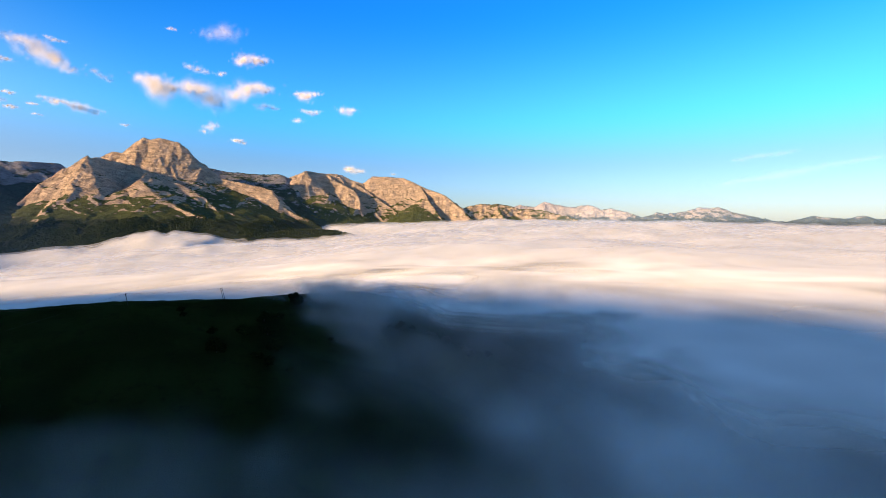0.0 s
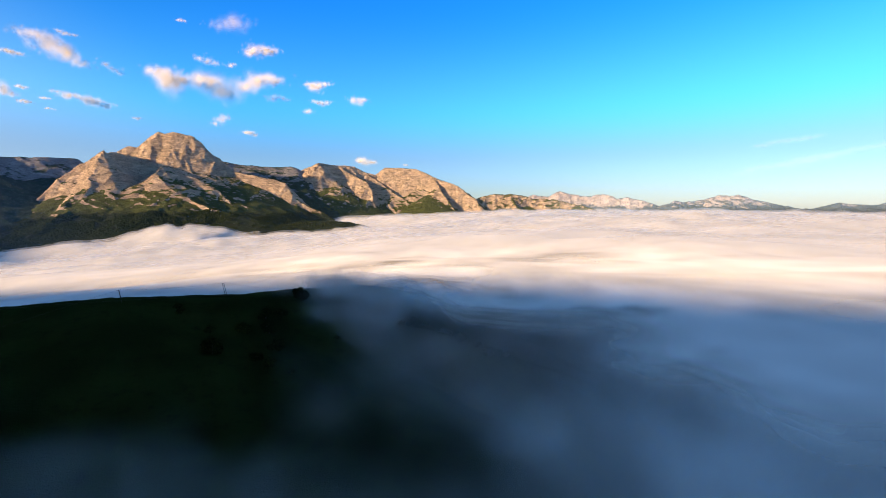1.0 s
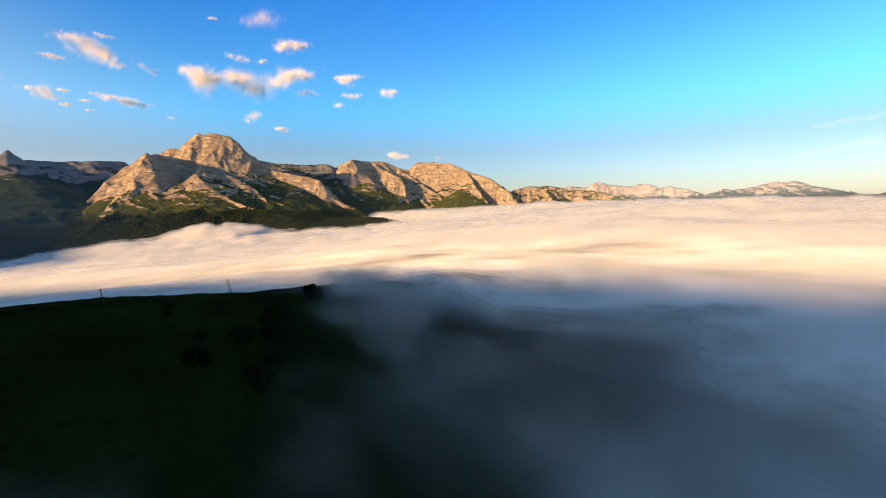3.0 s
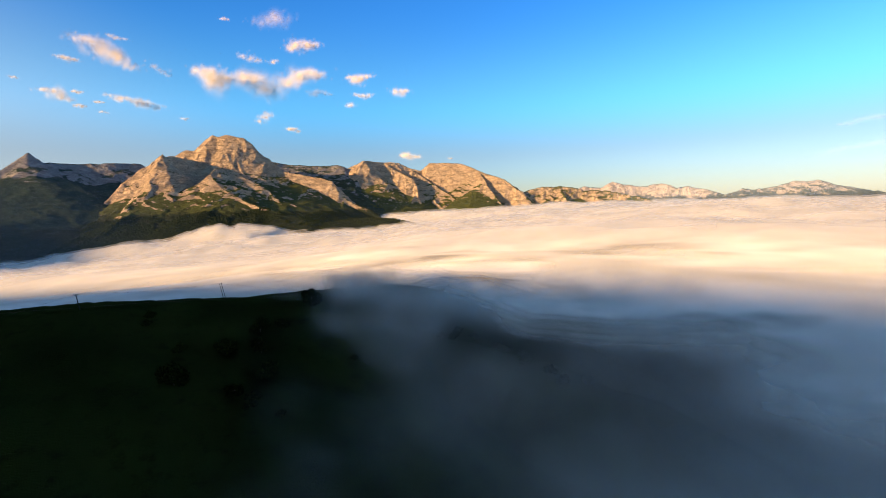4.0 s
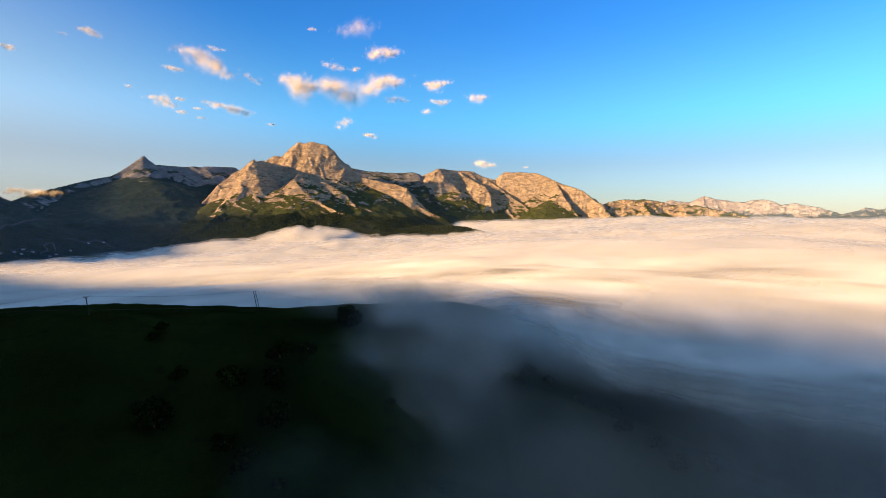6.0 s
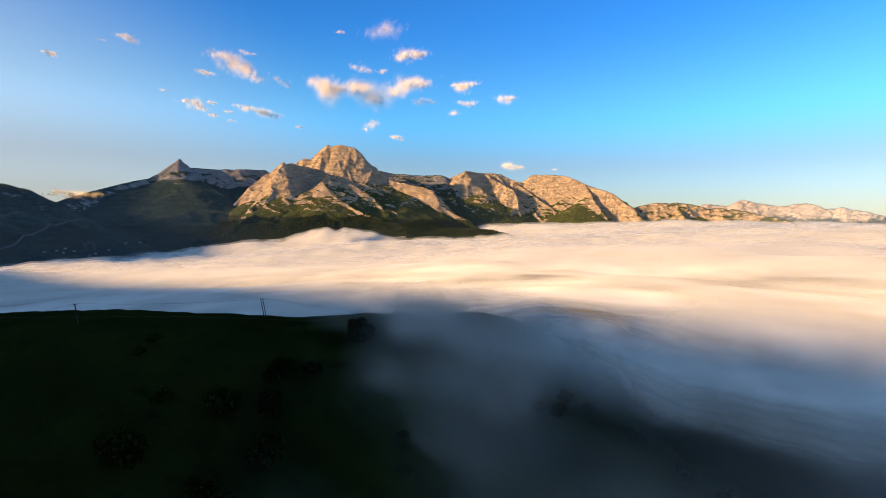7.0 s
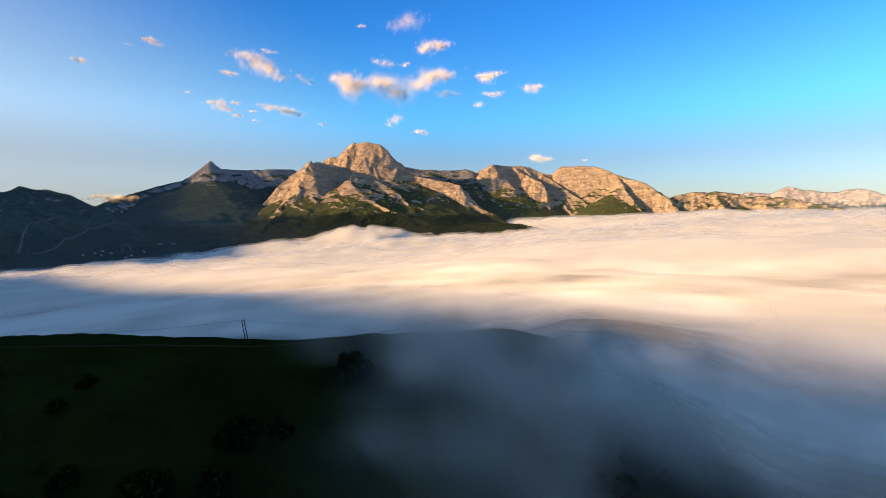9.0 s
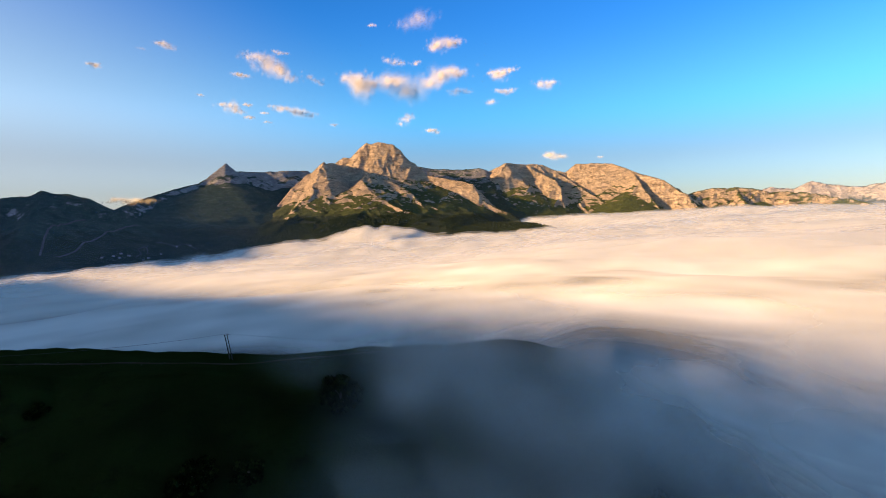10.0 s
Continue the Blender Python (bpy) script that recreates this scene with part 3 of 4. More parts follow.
# ---------------------------------------------------------------- clouds
def cloud_material(name, colour, facing, scale, torn):
    m, nt, ln, bsdf = nodes_of(name)
    nt.remove(bsdf)
    geo, mixn, nrm = nt.new("ShaderNodeNewGeometry"), nt.new("ShaderNodeVectorMath"), nt.new("ShaderNodeVectorMath")
    mixn.operation, nrm.operation = "ADD", "NORMALIZE"
    mixn.inputs[0].default_value, mixn.inputs[1].default_value = facing, (0.1, -0.3, 0.25)
    ln.new(mixn.outputs[0], nrm.inputs[0])
    diff, clear, mix = nt.new("ShaderNodeBsdfDiffuse"), nt.new("ShaderNodeBsdfTransparent"), nt.new("ShaderNodeMixShader")
    diff.inputs["Color"].default_value = (*colour, 1)
    ln.new(nrm.outputs[0], diff.inputs["Normal"])
    uv, length, att = nt.new("ShaderNodeUVMap"), nt.new("ShaderNodeVectorMath"), nt.new("ShaderNodeAttribute")
    uv.uv_map, length.operation, att.attribute_name = "puff", "LENGTH", "thickness"
    ln.new(uv.outputs[0], length.inputs[0])
    soft = math_node(nt, ln, "SUBTRACT", 1.0, length.outputs["Value"], clamp=True)
    grain = mapped_noise(nt, ln, scale, 6, 0.65)
    v = math_node(nt, ln, "MULTIPLY_ADD", grain, torn, -0.56 * torn)
    v = math_node(nt, ln, "ADD", v, math_node(nt, ln, "MULTIPLY", soft, 1.3))
    v = math_node(nt, ln, "MULTIPLY", math_node(nt, ln, "MULTIPLY", v, soft, clamp=True), att.outputs["Fac"], clamp=True)
    ln.new(v, mix.inputs["Fac"])
    ln.new(clear.outputs[0], mix.inputs[1])
    ln.new(diff.outputs[0], mix.inputs[2])
    ln.new(mix.outputs[0], nt["Material Output"].inputs["Surface"])
    return m


mat_cloud = cloud_material("cloud", (0.68, 0.62, 0.45), to_sun, 0.07, 1.5)
mat_wisp = cloud_material("fog_wisp", (0.86, 0.85, 0.78), (0, 0, 3), 0.05, 1.15)
cloud_rng = np.random.RandomState(5)


def cloud(x, y, z, w, h, thick, tilt, label="small cream-white cloud lit by low sun", lobes=0, nearer=0.39):
    """A loose heap of soft puffs about lobes along the cloud's length, with torn shreds round it."""
    rng = cloud_rng
    x, y, z, w, h = -14 + (x + 36) * nearer, 244 + (y - 244) * nearer, -13 + (z + 13) * nearer, w * nearer, h * nearer
    lobes = lobes or int(np.clip(w / h * 2, 2, 8))
    side = Vector((-y, x, 0)).normalized() * -1
    deep = Vector((x, y, 0)).normalized()
    co, uvs, al = [], [], []
    for k in range(lobes):
        c = (k + 0.5) / lobes * 2 - 1
        big = (1 - 0.55 * c * c) * rng.uniform(0.5, 1.0)
        cx, cz = c * w * 0.42, rng.uniform(-0.18, 0.18) * h + c * w * 0.42 * math.tan(radians(tilt))
        for n in range(34):
            shred = n > 19
            q = rng.normal(0, 1, 3) * (1.5 if shred else 0.8)
            place = Vector((x, y, z)) + side * (cx + q[0] * w * 0.5 / lobes) + deep * (q[1] * h * 0.25) + Vector((0, 0, cz + q[2] * h * 0.15 * big))
            size = h * big * (rng.uniform(0.2, 0.42) if shred else rng.uniform(0.38, 0.75))
            turn = (-deep * 0.75 + Vector((to_sun.x, to_sun.y, 0)) * 0.6 + 0.25 * Vector(rng.normal(0, 1, 3))).to_track_quat("Z", "Y").to_matrix() @ Euler((0, 0, rng.uniform(0, 6.28))).to_matrix()
            for u, v in ((-1, -1), (1, -1), (1, 1), (-1, 1)):
                co.append(place + turn @ Vector((u * size, v * size, 0)))
                uvs.append((u, v))
            al += [thick * (0.085 if shred else 0.14)] * 4
    me = bpy.data.meshes.new("cloud")
    me.from_pydata(co, [], [(i, i + 1, i + 2, i + 3) for i in range(0, len(co), 4)])
    layer = me.uv_layers.new(name="puff")
    layer.data.foreach_set("uv", np.array(uvs, np.float32).ravel())
    me.attributes.new("thickness", "FLOAT", "POINT").data.foreach_set("value", np.array(al, np.float32))
    me.materials.append(mat_cloud)
    return tagged(new("cloud", me), label, "cloud", "clouds in the sky")


def fog_wisps():
    """Soft tatters of fog drifting over the slope and the shoulder of the hill."""
    rng = np.random.RandomState(21)
    co, uvs, al = [], [], []

    def puff(x, y, up, size, thick):
        z = float(ground_height(np.array([[x]]), np.array([[y]]))[0, 0])
        z = max(z, -92 + 16 * float(smooth(-20, 60, x))) + up
        turn = Vector((rng.normal(0.1, 0.35), -1, 0.35 + rng.normal(0, 0.3))).to_track_quat("Z", "Y").to_matrix()
        lean, wide = rng.uniform(-0.6, 0.1), rng.uniform(1.2, 2.0)
        for u, v in ((-1, -1), (1, -1), (1, 1), (-1, 1)):
            co.append(Vector((x, y, z)) + turn @ Vector((size * wide * u, size * (v + lean * u * 0.7), 0)))
            uvs.append((u, v))
        al.extend([thick] * 4)

    n = 0
    while n < 100:
        x = rng.uniform(-135, -45)
        if rng.rand() < float(smooth(-140, -80, x)):
            puff(x, float(spur_line(x)) + rng.normal(0, 22), rng.uniform(3, 12), rng.uniform(9, 18), 0.15)
            n += 1
    n = 0
    while n < 140:
        x, y = rng.uniform(-130, 110), rng.uniform(165, 400)
        if (x < -50 or abs(y - float(spur_line(x)) + 10) > 34) and rng.rand() < 0.03 + 0.97 * float(smooth(-75, 60, x + 0.25 * (y - 250))):
            puff(x, y, rng.uniform(7, 17), rng.uniform(13, 28), rng.uniform(0.03, 0.085))
            n += 1
    me = bpy.data.meshes.new("fog_wisps")
    me.from_pydata(co, [], [(i, i + 1, i + 2, i + 3) for i in range(0, len(co), 4)])
    me.uv_layers.new(name="puff").data.foreach_set("uv", np.array(uvs, np.float32).ravel())
    me.attributes.new("thickness", "FLOAT", "POINT").data.foreach_set("value", np.array(al, np.float32))
    me.materials.append(mat_wisp)
    tagged(new("fog_wisps", me), "thin grey wisps of fog drifting over the slope", "fog", "fog layers", "stuff")


fog_wisps()
cloud(-3265, 3378, 1372, 445, 212, 1.00, -22)
cloud(-3220, 3425, 1509, 160, 53, 0.50, -10)
cloud(-3450, 3176, 1276, 176, 52, 0.60, -8)
cloud(-3511, 3104, 986, 225, 92, 0.90, -22)
cloud(-3149, 3494, 989, 495, 86, 0.85, -10)
cloud(-3423, 3208, 1026, 93, 36, 0.70, 0)
cloud(-3414, 3217, 916, 94, 42, 0.80, 0)
cloud(-3330, 3310, 954, 84, 32, 0.60, 0)
cloud(-3313, 3329, 879, 84, 26, 0.50, 0)
cloud(-3654, 2920, 1077, 60, 30, 0.60, 0)
cloud(-4036, 2305, 1214, 116, 45, 0.85, -12)
cloud(-3794, 2720, 1448, 173, 62, 0.75, -15)
cloud(-3881, 2582, 1402, 47, 33, 0.35, 0)
cloud(-2659, 3900, 1282, 346, 224, 1.00, 0)
cloud(-2375, 4089, 1250, 452, 271, 0.95, -25)
cloud(-1984, 4301, 1338, 467, 216, 0.90, 20)
cloud(-2216, 4181, 1855, 374, 200, 0.22, 15)
cloud(-1961, 4311, 1649, 353, 137, 0.75, 12)
cloud(-2564, 3967, 1821, 90, 45, 0.40, 0)
cloud(-2392, 4078, 1481, 203, 102, 0.50, 0)
cloud(-2211, 4184, 1481, 68, 62, 0.50, 30)
cloud(-1462, 4512, 1351, 260, 124, 0.95, 0)
cloud(-1423, 4525, 1177, 214, 73, 0.55, 0)
cloud(-1048, 4629, 1218, 178, 100, 0.60, 15)
cloud(-1565, 4477, 1077, 79, 79, 0.45, 0)
cloud(-2322, 4120, 918, 170, 102, 0.65, 30)
cloud(-2086, 4250, 816, 136, 57, 0.75, -8)
cloud(-2879, 3732, 880, 66, 39, 0.50, 0)
cloud(-2993, 3636, 1281, 164, 76, 0.45, -25)
cloud(-1835, 4369, 1186, 284, 91, 0.30, 0)
cloud(-960, 4648, 525, 254, 90, 0.6, -5, nearer=0.6)
cloud(-552, 4714, 500, 54, 32, 0.40, 0, nearer=0.6)
cloud(-6515, 3920, 290, 620, 120, 1.0, 0, "warm cloud glowing low behind the dark ridge", nearer=0.48)
cloud(3031, 4225, 612, 639, 75, 0.055, 7, "thin peach streak of high cloud", 14, 0.8)
cloud(3128, 4154, 427, 1204, 110, 0.055, 10, "thin peach streak of high cloud", 14, 0.8)
cloud(3522, 3826, 512, 578, 60, 0.05, 5, "thin peach streak of high cloud", 14, 0.8)

# ---------------------------------------------------------------- power line on the hill
def wood_material(name, colour):
    m, nt, ln, bsdf = nodes_of(name)
    grain = mapped_noise(nt, ln, 6.0, 5, 0.6, (6, 6, 0.6))
    ln.new(mix_node(nt, ln, step_node(nt, ln, grain, 0.35, 0.65), [c * 0.6 for c in colour], colour), bsdf.inputs["Base Color"])
    bsdf.inputs["Roughness"].default_value = 0.85
    return m


mat_pole = wood_material("tarred_wood", (0.03, 0.025, 0.02))
mat_steel = wood_material("weathered_steel", (0.04, 0.04, 0.04))
mat_glassy = wood_material("brown_insulator", (0.06, 0.03, 0.02))


def rod(bm, a, b, r0, r1, sides=10):
    """A tapered round bar from a to b."""
    a, b = Vector(a), Vector(b)
    m = Matrix.Translation((a + b) / 2) @ (b - a).to_track_quat("Z", "Y").to_matrix().to_4x4()
    bmesh.ops.create_cone(bm, cap_ends=True, segments=sides, radius1=r0, radius2=r1, depth=(b - a).length, matrix=m)


def bar(bm, centre, size, bevel=0.02):
    made = bmesh.ops.create_cube(bm, size=1.0, matrix=Matrix.Translation(centre) @ Matrix.Diagonal((*size, 1)))
    edges = list({e for v in made["verts"] for e in v.link_edges})
    bmesh.ops.bevel(bm, geom=edges, offset=bevel, segments=1, affect="EDGES")


WIRES = (-0.95, 0.0, 0.95)


def power_pole(label, legs=(-0.6, 0.6), thick=0.2):
    """One or two wooden legs under a steel cross-arm, with three insulators."""
    top = 9.4
    base = tagged(new("power_pole"), label, "power pole", "poles of the power line")
    for x in legs:
        bm = bmesh.new()
        rod(bm, (x * 1.05, 0, -1.2), (x, 0, top), thick, thick * 0.72)
        part("leg", bm, mat_pole, base)
    bm = bmesh.new()
    bar(bm, (0, 0.16, top - 0.25), (2.2, 0.12, 0.16))
    part("cross_arm", bm, mat_steel, base, "grey steel cross-arm")
    if len(legs) == 2:
        bm = bmesh.new()
        rod(bm, (legs[0], 0.0, top - 2.6), (legs[1], 0.0, top - 1.4), 0.05, 0.05)
        part("brace", bm, mat_steel, base)
    else:
        for x in (-0.75, 0.75):
            bm = bmesh.new()
            rod(bm, (0, 0.14, top - 1.2), (x, 0.14, top - 0.3), 0.035, 0.035)
            part("brace", bm, mat_steel, base)
    for x in WIRES:
        bm = bmesh.new()
        rod(bm, (x, 0.16, top - 0.18), (x, 0.16, top + 0.25), 0.03, 0.03)
        for k in range(3):
            rod(bm, (x, 0.16, top + 0.02 + 0.1 * k), (x, 0.16, top + 0.1 + 0.1 * k), 0.12, 0.06)
        part("insulator", bm, mat_glassy, base)
    return base


def ground_at(x, y):
    return float(ground_height(np.array([[x]], float), np.array([[y]], float))[0, 0])


pole_a = power_pole("leaning twin-legged wooden power pole on the grassy ridge")
pole_a.matrix_world = pose(-175, 354, ground_at(-175, 354) - 0.2, 0, -12, 3)
POLES = [pole_a.matrix_world.copy()]
single = power_pole("leaning single dark wooden power pole on the grassy ridge", (0.0,), 0.24)
for x, y, turn, lean in ((-208, 292, 18, -8), (-300, 170, 15, 2), (-120, 470, 20, 0)):
    m = pose(x, y, ground_at(x, y) - 0.2, 0, lean, turn)
    POLES.append(m)
    if x == -208:
        single.matrix_world = m
        single.scale = (1, 1, 0.84)
    else:
        copy_thing(pole_a, m)


def wire(m0, m1, x, sag):
    """A slack cable from one insulator to the next pole's."""
    a, b = [m @ Vector((x, 0.16, 9.66 * (0.84 if m is POLES[1] else 1))) for m in (m0, m1)]
    bm = bmesh.new()
    pts = [a.lerp(b, k / 16) - Vector((0, 0, sag * 4 * (k / 16) * (1 - k / 16))) for k in range(17)]
    for p, q in zip(pts[:-1], pts[1:]):
        rod(bm, p, q, 0.012, 0.012, 5)
    me = bpy.data.meshes.new("power_cable")
    bm.to_mesh(me)
    bm.free()
    me.materials.append(mat_steel)
    tagged(new("power_cable", me), "thin dark slack cable strung between wooden poles", "cable", "cables of the power line")


for i, j in ((2, 1), (1, 0), (0, 3)):
    for x in WIRES:
        wire(POLES[i], POLES[j], x, 1.3)

# ---------------------------------------------------------------- tinted sheet standing in for haze between the near fog and the mountains
def haze_veil():
    m, nt, ln, bsdf = nodes_of("haze")
    nt.remove(bsdf)
    diff, clear, mix, att = nt.new("ShaderNodeBsdfDiffuse"), nt.new("ShaderNodeBsdfTransparent"), nt.new("ShaderNodeMixShader"), nt.new("ShaderNodeAttribute")
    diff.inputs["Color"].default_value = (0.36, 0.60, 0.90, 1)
    att.attribute_name = "thickness"
    ln.new(att.outputs["Fac"], mix.inputs["Fac"])
    ln.new(clear.outputs[0], mix.inputs[1])
    ln.new(diff.outputs[0], mix.inputs[2])
    ln.new(mix.outputs[0], nt["Material Output"].inputs["Surface"])
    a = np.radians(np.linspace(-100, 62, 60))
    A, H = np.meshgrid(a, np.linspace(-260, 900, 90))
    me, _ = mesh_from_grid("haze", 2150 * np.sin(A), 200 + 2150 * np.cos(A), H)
    # painted haze: denser over the left mountains and low at far right
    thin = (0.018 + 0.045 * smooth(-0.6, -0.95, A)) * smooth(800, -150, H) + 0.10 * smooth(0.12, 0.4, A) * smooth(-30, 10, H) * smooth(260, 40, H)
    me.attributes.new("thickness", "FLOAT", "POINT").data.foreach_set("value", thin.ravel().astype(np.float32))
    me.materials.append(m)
    tagged(new("haze", me), "faint blue sheet standing in for haze before the mountains", "haze", kind="stuff")


haze_veil()


# ---------------------------------------------------------------- tracks and chalets on the far slopes
def surface_at(names, x, y):
    """The height of the highest of these mountains at a place."""
    best = -1e4
    for name in names:
        X, Y, h = SURFACES[name]
        step = X[0, 1] - X[0, 0]
        u, v = (x - X[0, 0]) / step, (y - Y[0, 0]) / step
        i, j = int(v), int(u)
        if 0 <= i < h.shape[0] - 1 and 0 <= j < h.shape[1] - 1:
            u, v = u - j, v - i
            z = (h[i, j] * (1 - u) + h[i, j + 1] * u) * (1 - v) + (h[i + 1, j] * (1 - u) + h[i + 1, j + 1] * u) * v
            best = max(best, z)
    return best


def speckled(name, colour, scale=0.5):
    m, nt, ln, bsdf = nodes_of(name)
    n = mapped_noise(nt, ln, scale, 6, 0.7)
    ln.new(mix_node(nt, ln, step_node(nt, ln, n, 0.3, 0.7), [c * 0.55 for c in colour], colour), bsdf.inputs["Base Color"])
    bsdf.inputs["Roughness"].default_value = 0.95
    bsdf.inputs["Specular IOR Level"].default_value = 0.05
    ln.new(bump_node(nt, ln, n, 0.6, 0.2), bsdf.inputs["Normal"])
    return m


mat_gravel = speckled("pale_gravel", (0.075, 0.075, 0.068), 0.08)
mat_dirt = speckled("brown_dirt", (0.030, 0.020, 0.012), 0.9)
mat_stone = speckled("pale_stone", (0.07, 0.063, 0.053), 3.0)
mat_wall = speckled("chalet_plaster", (0.24, 0.23, 0.21), 0.6)
mat_slate = speckled("slate_roof", (0.09, 0.09, 0.10), 0.8)
mat_pane = speckled("dark_window", (0.03, 0.035, 0.045), 1.0)


def ribbon(name, label, category, nodes, width, material, height, lift, pieces=14):
    """A track draped over the land along a smooth line, with uneven edges and some thickness."""
    pts = []
    P = [Vector(nodes[0])] + [Vector(p) for p in nodes] + [Vector(nodes[-1])]
    for a, b, c, d in zip(P[:-3], P[1:-2], P[2:-1], P[3:]):
        for k in range(pieces):
            t = k / pieces
            pts.append(0.5 * ((2 * b) + (c - a) * t + (2 * a - 5 * b + 4 * c - d) * t * t + (3 * b - a - 3 * c + d) * t ** 3))
    pts.append(P[-1])
    co, faces = [], []
    for i, p in enumerate(pts):
        way = (pts[min(i + 1, len(pts) - 1)] - pts[max(i - 1, 0)]).normalized()
        side = Vector((-way.y, way.x))
        w = width * (1 + 0.35 * noise.noise((p.x * 0.11, p.y * 0.11, 3)))
        for k, s in enumerate((-1.1, -0.8, 0, 0.8, 1.1)):
            q = p + side * w * 0.5 * s
            co.append((q.x, q.y, height(q.x, q.y) + (lift if k in (1, 2, 3) else -lift)))
        if i:
            for k in range(4):
                a = 5 * (i - 1) + k
                faces.append((a, a + 1, a + 6, a + 5))
    me = bpy.data.meshes.new(name)
    me.from_pydata(co, [], faces)
    me.materials.append(material)
    tagged(new(name, me), label, category, kind="structure")


LEFT = ("pyramid_mountain", "dark_ridge", "limestone_mountain")
for nodes, width in (
    ([(-2396, 1213), (-2565, 1304), (-2682, 1379), (-2801, 1485), (-2848, 1611)], 8),
    ([(-2444, 1283), (-2472, 1372), (-2636, 1563), (-2706, 1713), (-2785, 1883)], 10),
    ([(-2369, 1583), (-2394, 1626), (-2444, 1643), (-2472, 1697), (-2387, 1656)], 5),
    ([(-2511, 1773), (-2500, 1844), (-2523, 1961), (-2446, 1976)], 5),
):
    ribbon("ski_track", "pale gravel ski track winding over the turf slope", "track", nodes, width, mat_gravel, lambda x, y: surface_at(LEFT, x, y), 1.6)


def chalet():
    """A small mountain house with a pitched slate roof, windows and a door."""
    base = tagged(new("chalet"), "small pale chalet with a slate roof on the valley slope", "house", "chalets of the village")
    bm = bmesh.new()
    outline = [(-6, 0), (6, 0), (6, 6), (0, 10), (-6, 6)]
    front, back = [bm.verts.new((x, -8, z - 2 * (z == 0))) for x, z in outline], [bm.verts.new((x, 8, z - 2 * (z == 0))) for x, z in outline]
    bm.faces.new(front)
    bm.faces.new(back[::-1])
    for i in range(5):
        bm.faces.new((front[i], back[i], back[(i + 1) % 5], front[(i + 1) % 5]))
    bmesh.ops.recalc_face_normals(bm, faces=bm.faces)
    part("wall", bm, mat_wall, base)
    for s in (-1, 1):
        bm = bmesh.new()
        top = [(0, 10.6), (s * 7.2, 5.8), (s * 7.2, 5.3), (0, 10.1)]
        a, b = [bm.verts.new((x, -9, z)) for x, z in top], [bm.verts.new((x, 9, z)) for x, z in top]
        bm.faces.new(a)
        bm.faces.new(b[::-1])
        for i in range(4):
            bm.faces.new((a[i], b[i], b[(i + 1) % 4], a[(i + 1) % 4]))
        bmesh.ops.recalc_face_normals(bm, faces=bm.faces)
        part("roof", bm, mat_slate, base)
    for x in (-3, 0.2, 3.2):
        bm = bmesh.new()
        bar(bm, (x, -8.05, 3.6), (1.3, 0.2, 1.5), 0.05)
        part("window", bm, mat_pane, base)
    bm = bmesh.new()
    bar(bm, (0.2, -8.05, 0.9), (1.2, 0.2, 2.1), 0.05)
    part("door", bm, mat_pole, base)
    return base


first = chalet()
HOMES = [(-2391, 1495), (-2375, 1512), (-2393, 1566), (-2338, 1600), (-2342, 1630), (-2357, 1703), (-2483, 1872), (-2499, 1964), (-2353, 1425), (-2410, 1540)]
for i, (x, y) in enumerate(HOMES):
    m = pose(x, y, surface_at(LEFT, x, y) + 0.3, 0, 0, 40 + 37 * i)
    m = m @ Matrix.Scale(0.7, 4)
    if i == 0:
        first.matrix_world = m
    else:
        copy_thing(first, m).matrix_world = m

# ---------------------------------------------------------------- the hill: track, stones, trees and bushes
ribbon("dirt_track", "brown dirt track along the grassy ridge", "track", [(-700, 165), (-520, 208), (-400, 248), (-310, 281), (-258, 298), (-234, 315), (-210, 325), (-188, 339), (-168, 350), (-148, 366), (-132, 388)], 1.9, mat_dirt, ground_at, 0.06, 24)

rng = np.random.RandomState(12)


def boulder(seed):
    bm = bmesh.new()
    bmesh.ops.create_icosphere(bm, subdivisions=1, radius=1.0)
    r = np.random.RandomState(seed)
    for v in bm.verts:
        v.co *= r.uniform(0.7, 1.15)
        v.co.z *= 0.6
    me = bpy.data.meshes.new("stone")
    bm.to_mesh(me)
    bm.free()
    me.materials.append(mat_stone)
    return me


shapes = [boulder(k) for k in range(4)]
TRACK = [(-400, 248), (-310, 281), (-258, 298), (-234, 315), (-210, 325), (-188, 339)]
for k in range(60):
    (ax, ay), (bx, by) = TRACK[k % 5], TRACK[k % 5 + 1]
    t = rng.uniform()
    x, y = ax + (bx - ax) * t + rng.normal(0, 2.2), ay + (by - ay) * t + rng.normal(0, 2.2)
    ob = tagged(new("stone", shapes[k % 4]), "pale stone lying beside the dirt track", "stone", "stones beside the track")
    size = rng.uniform(0.10, 0.30)
    ob.matrix_world = pose(x, y, ground_at(x, y) + 0.12 * size, 0, 0, rng.uniform(0, 360)) @ Matrix.Diagonal((size * 1.3, size, size, 1))

mat_crown = leaf_material("dark_leaves", (0.010, 0.016, 0.004), (0.034, 0.042, 0.009))
mat_bark = wood_material("bark", (0.05, 0.04, 0.03))


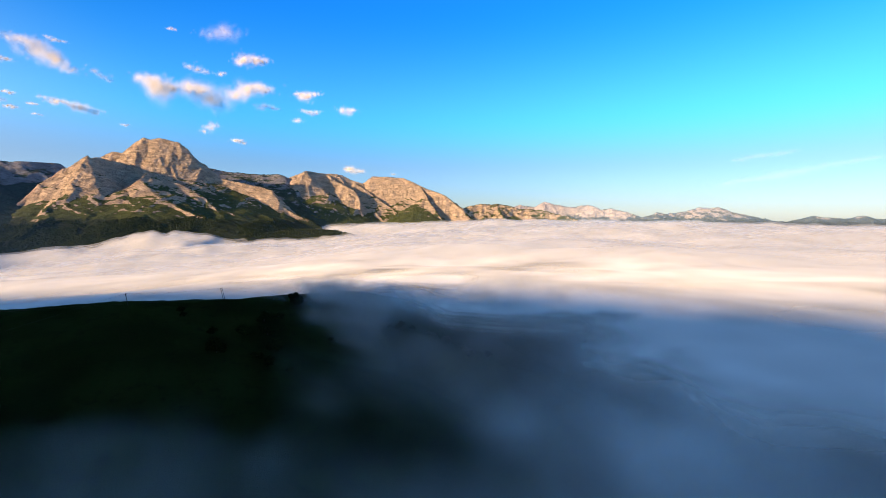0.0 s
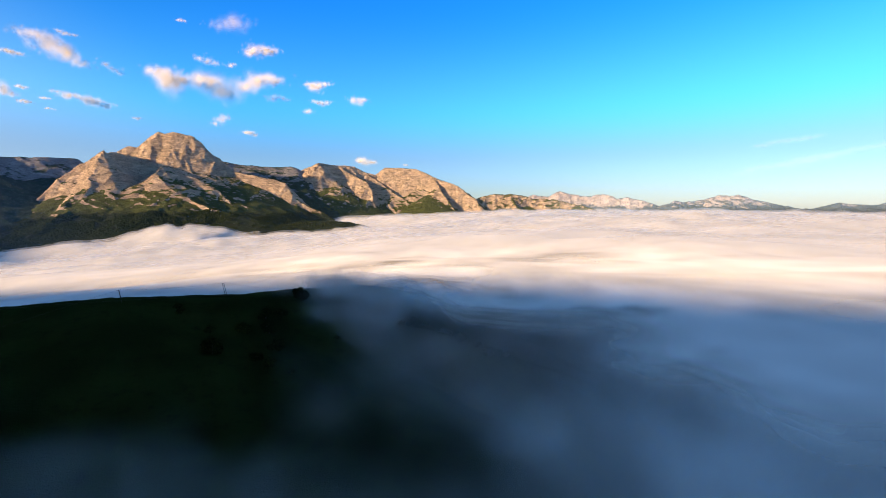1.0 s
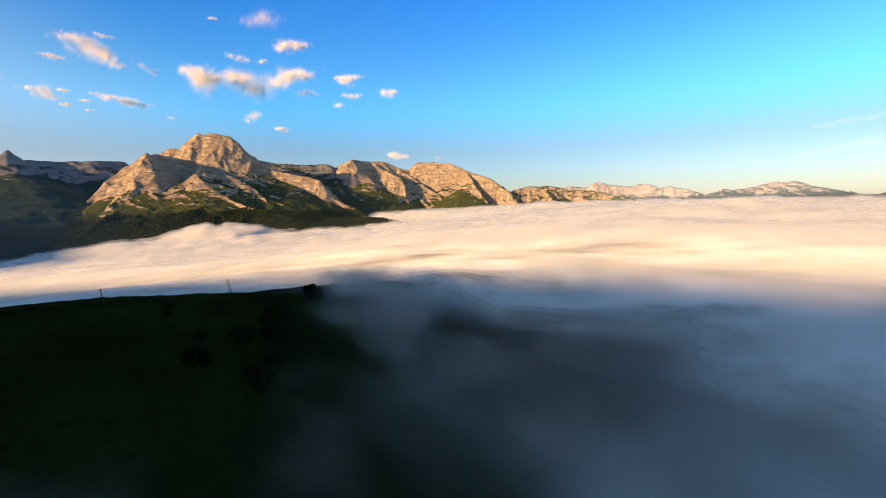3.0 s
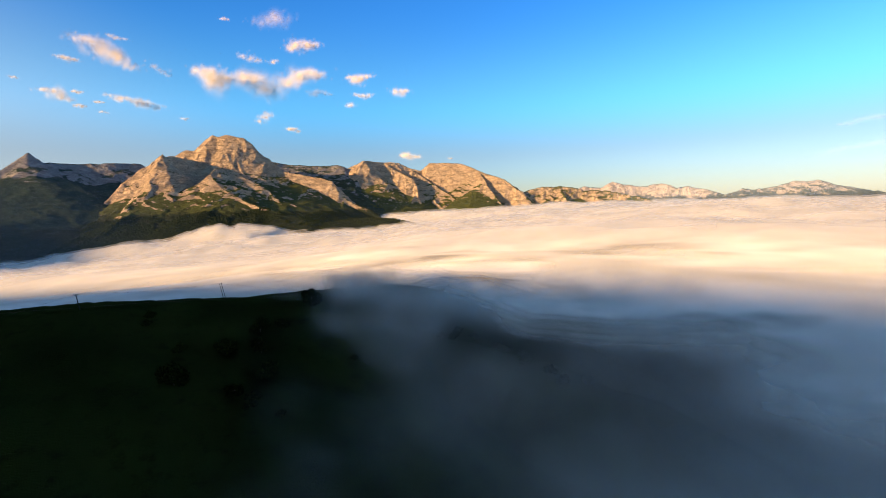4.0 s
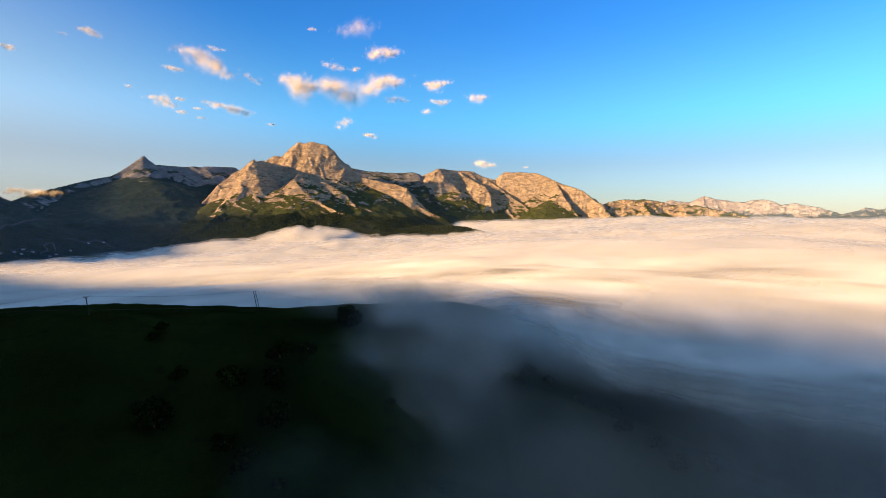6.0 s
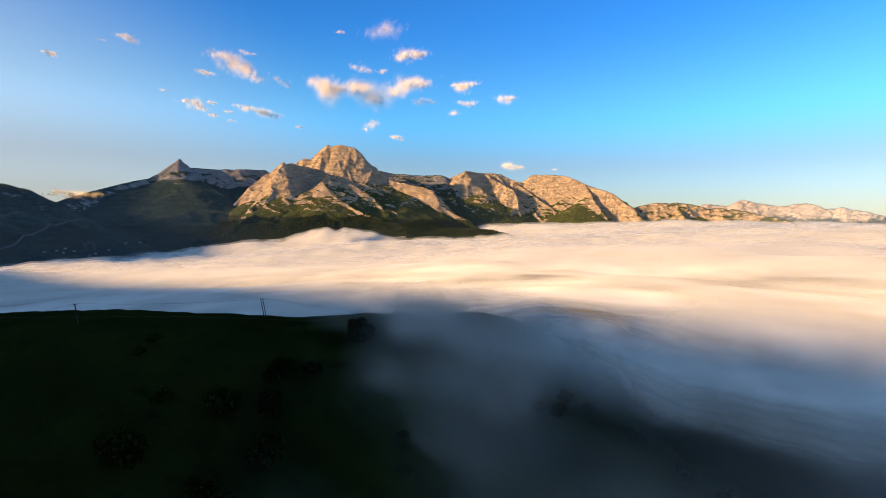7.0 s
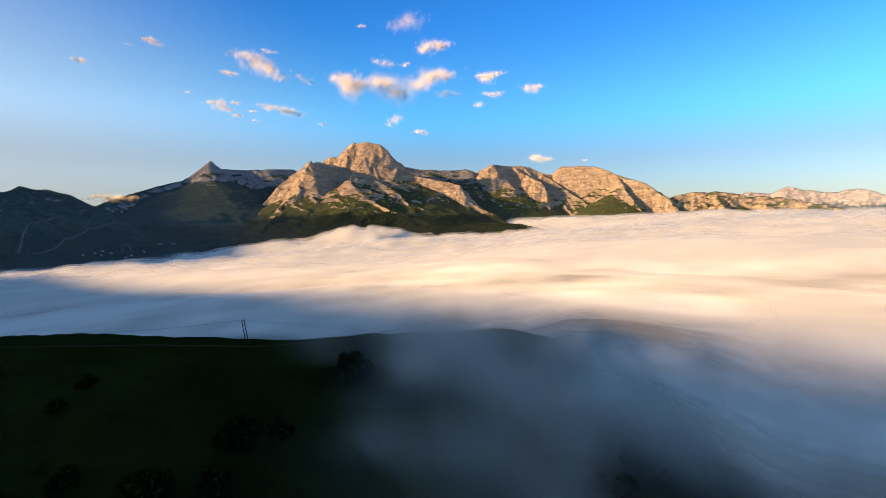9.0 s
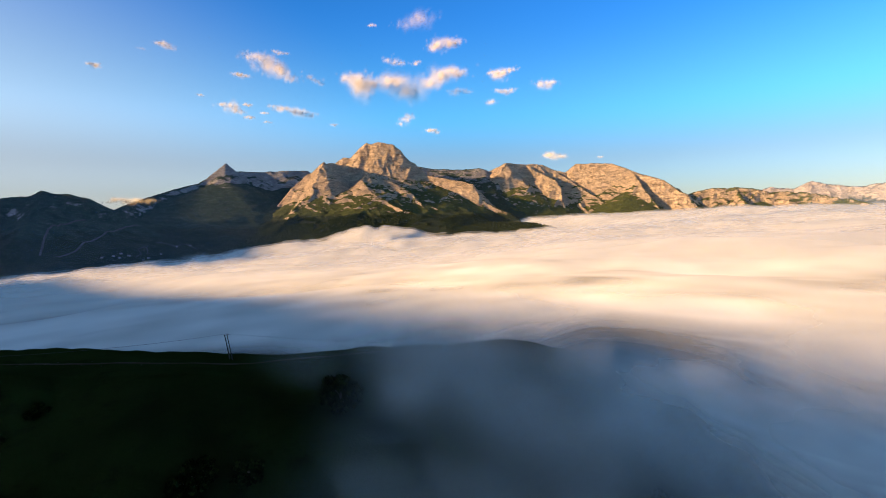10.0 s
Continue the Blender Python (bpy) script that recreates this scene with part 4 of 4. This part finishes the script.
def tree(seed, high, wide, leaves):
    """A tapered trunk with limbs, and a crown of many leaf clumps with gaps."""
    r = np.random.RandomState(seed)
    base = tagged(new("tree"), "dark leafy tree on the shaded grass slope", "tree", "trees on the hill")
    bm = bmesh.new()
    rod(bm, (0, 0, -0.8), (0.1, 0.1, high * 0.55), 0.28, 0.12, 8)
    tips = []
    for k in range(7):
        a = k * 2.4 + r.uniform(-0.3, 0.3)
        z0 = high * r.uniform(0.08, 0.4)
        tip = Vector((math.cos(a) * wide * 0.36, math.sin(a) * wide * 0.36, z0 + high * r.uniform(0.08, 0.36)))
        rod(bm, (0.05, 0.05, z0), tip, 0.11, 0.04, 6)
        tips.append(tip)
    part("trunk", bm, mat_bark, base)
    tips.append(Vector((0, 0, high * 0.8)))
    co, faces = [], []
    for k in range(leaves):
        c = tips[r.randint(len(tips))]
        q = Vector(r.normal(0, 1, 3))
        q = q.normalized() * r.uniform(0.35, 1.0) ** 0.5
        p = c + Vector((q.x * wide * 0.27, q.y * wide * 0.27, q.z * high * 0.24))
        p.z = max(p.z, 0.4)
        turn = Euler(tuple(r.uniform(0, 6.28, 3))).to_matrix()
        s = r.uniform(0.35, 0.8)
        n = len(co)
        for u, v in ((-1, 0), (0, -0.6), (1, 0), (0, 0.6)):
            co.append(p + turn @ Vector((u * s, v * s, 0.12 * s * u * u)))
        faces.append((n, n + 1, n + 2, n + 3))
    me = bpy.data.meshes.new("crown")
    me.from_pydata(co, [], faces)
    me.materials.append(mat_crown)
    ob = new("crown", me)
    ob.parent = base
    return base


kinds = [tree(3, 9.0, 9.5, 1800), tree(8, 6.5, 8.0, 1300), tree(15, 4.2, 6.0, 900)]
SPOTS = [(-112, 337, 0, 0.9), (-122, 301, 1, 1.1), (-118, 292, 2, 1.2), (-128, 283, 1, 1.0), (-106, 276, 0, 0.9), (-132, 256, 0, 1.0), (-115, 289, 2, 1.0),
         (15, 325, 2, 1.0), (-34, 361, 2, 0.9), (3, 326, 1, 0.7), (20, 320, 2, 1.0), (-25, 360, 2, 0.8), (-11, 350, 2, 0.9), (2, 342, 2, 0.9), (34, 330, 1, 0.7)]
for k in range(9):
    SPOTS.append((rng.uniform(-190, -70), rng.uniform(215, 318), int(rng.choice([1, 2, 2, 2])), rng.uniform(0.5, 1.0)))
for k in range(4):
    SPOTS.append((rng.uniform(-50, 50), 338 + rng.normal(0, 7), 2, rng.uniform(0.6, 0.9)))
done = set()
for x, y, k, size in SPOTS:
    m = pose(x, y, ground_at(x, y) - 0.1, 0, 0, rng.uniform(0, 360))
    ob = kinds[k] if k not in done else copy_thing(kinds[k], m)
    if k not in done:
        done.add(k)
        ob.matrix_world = m
    else:
        ob.scale = (size, size, size)
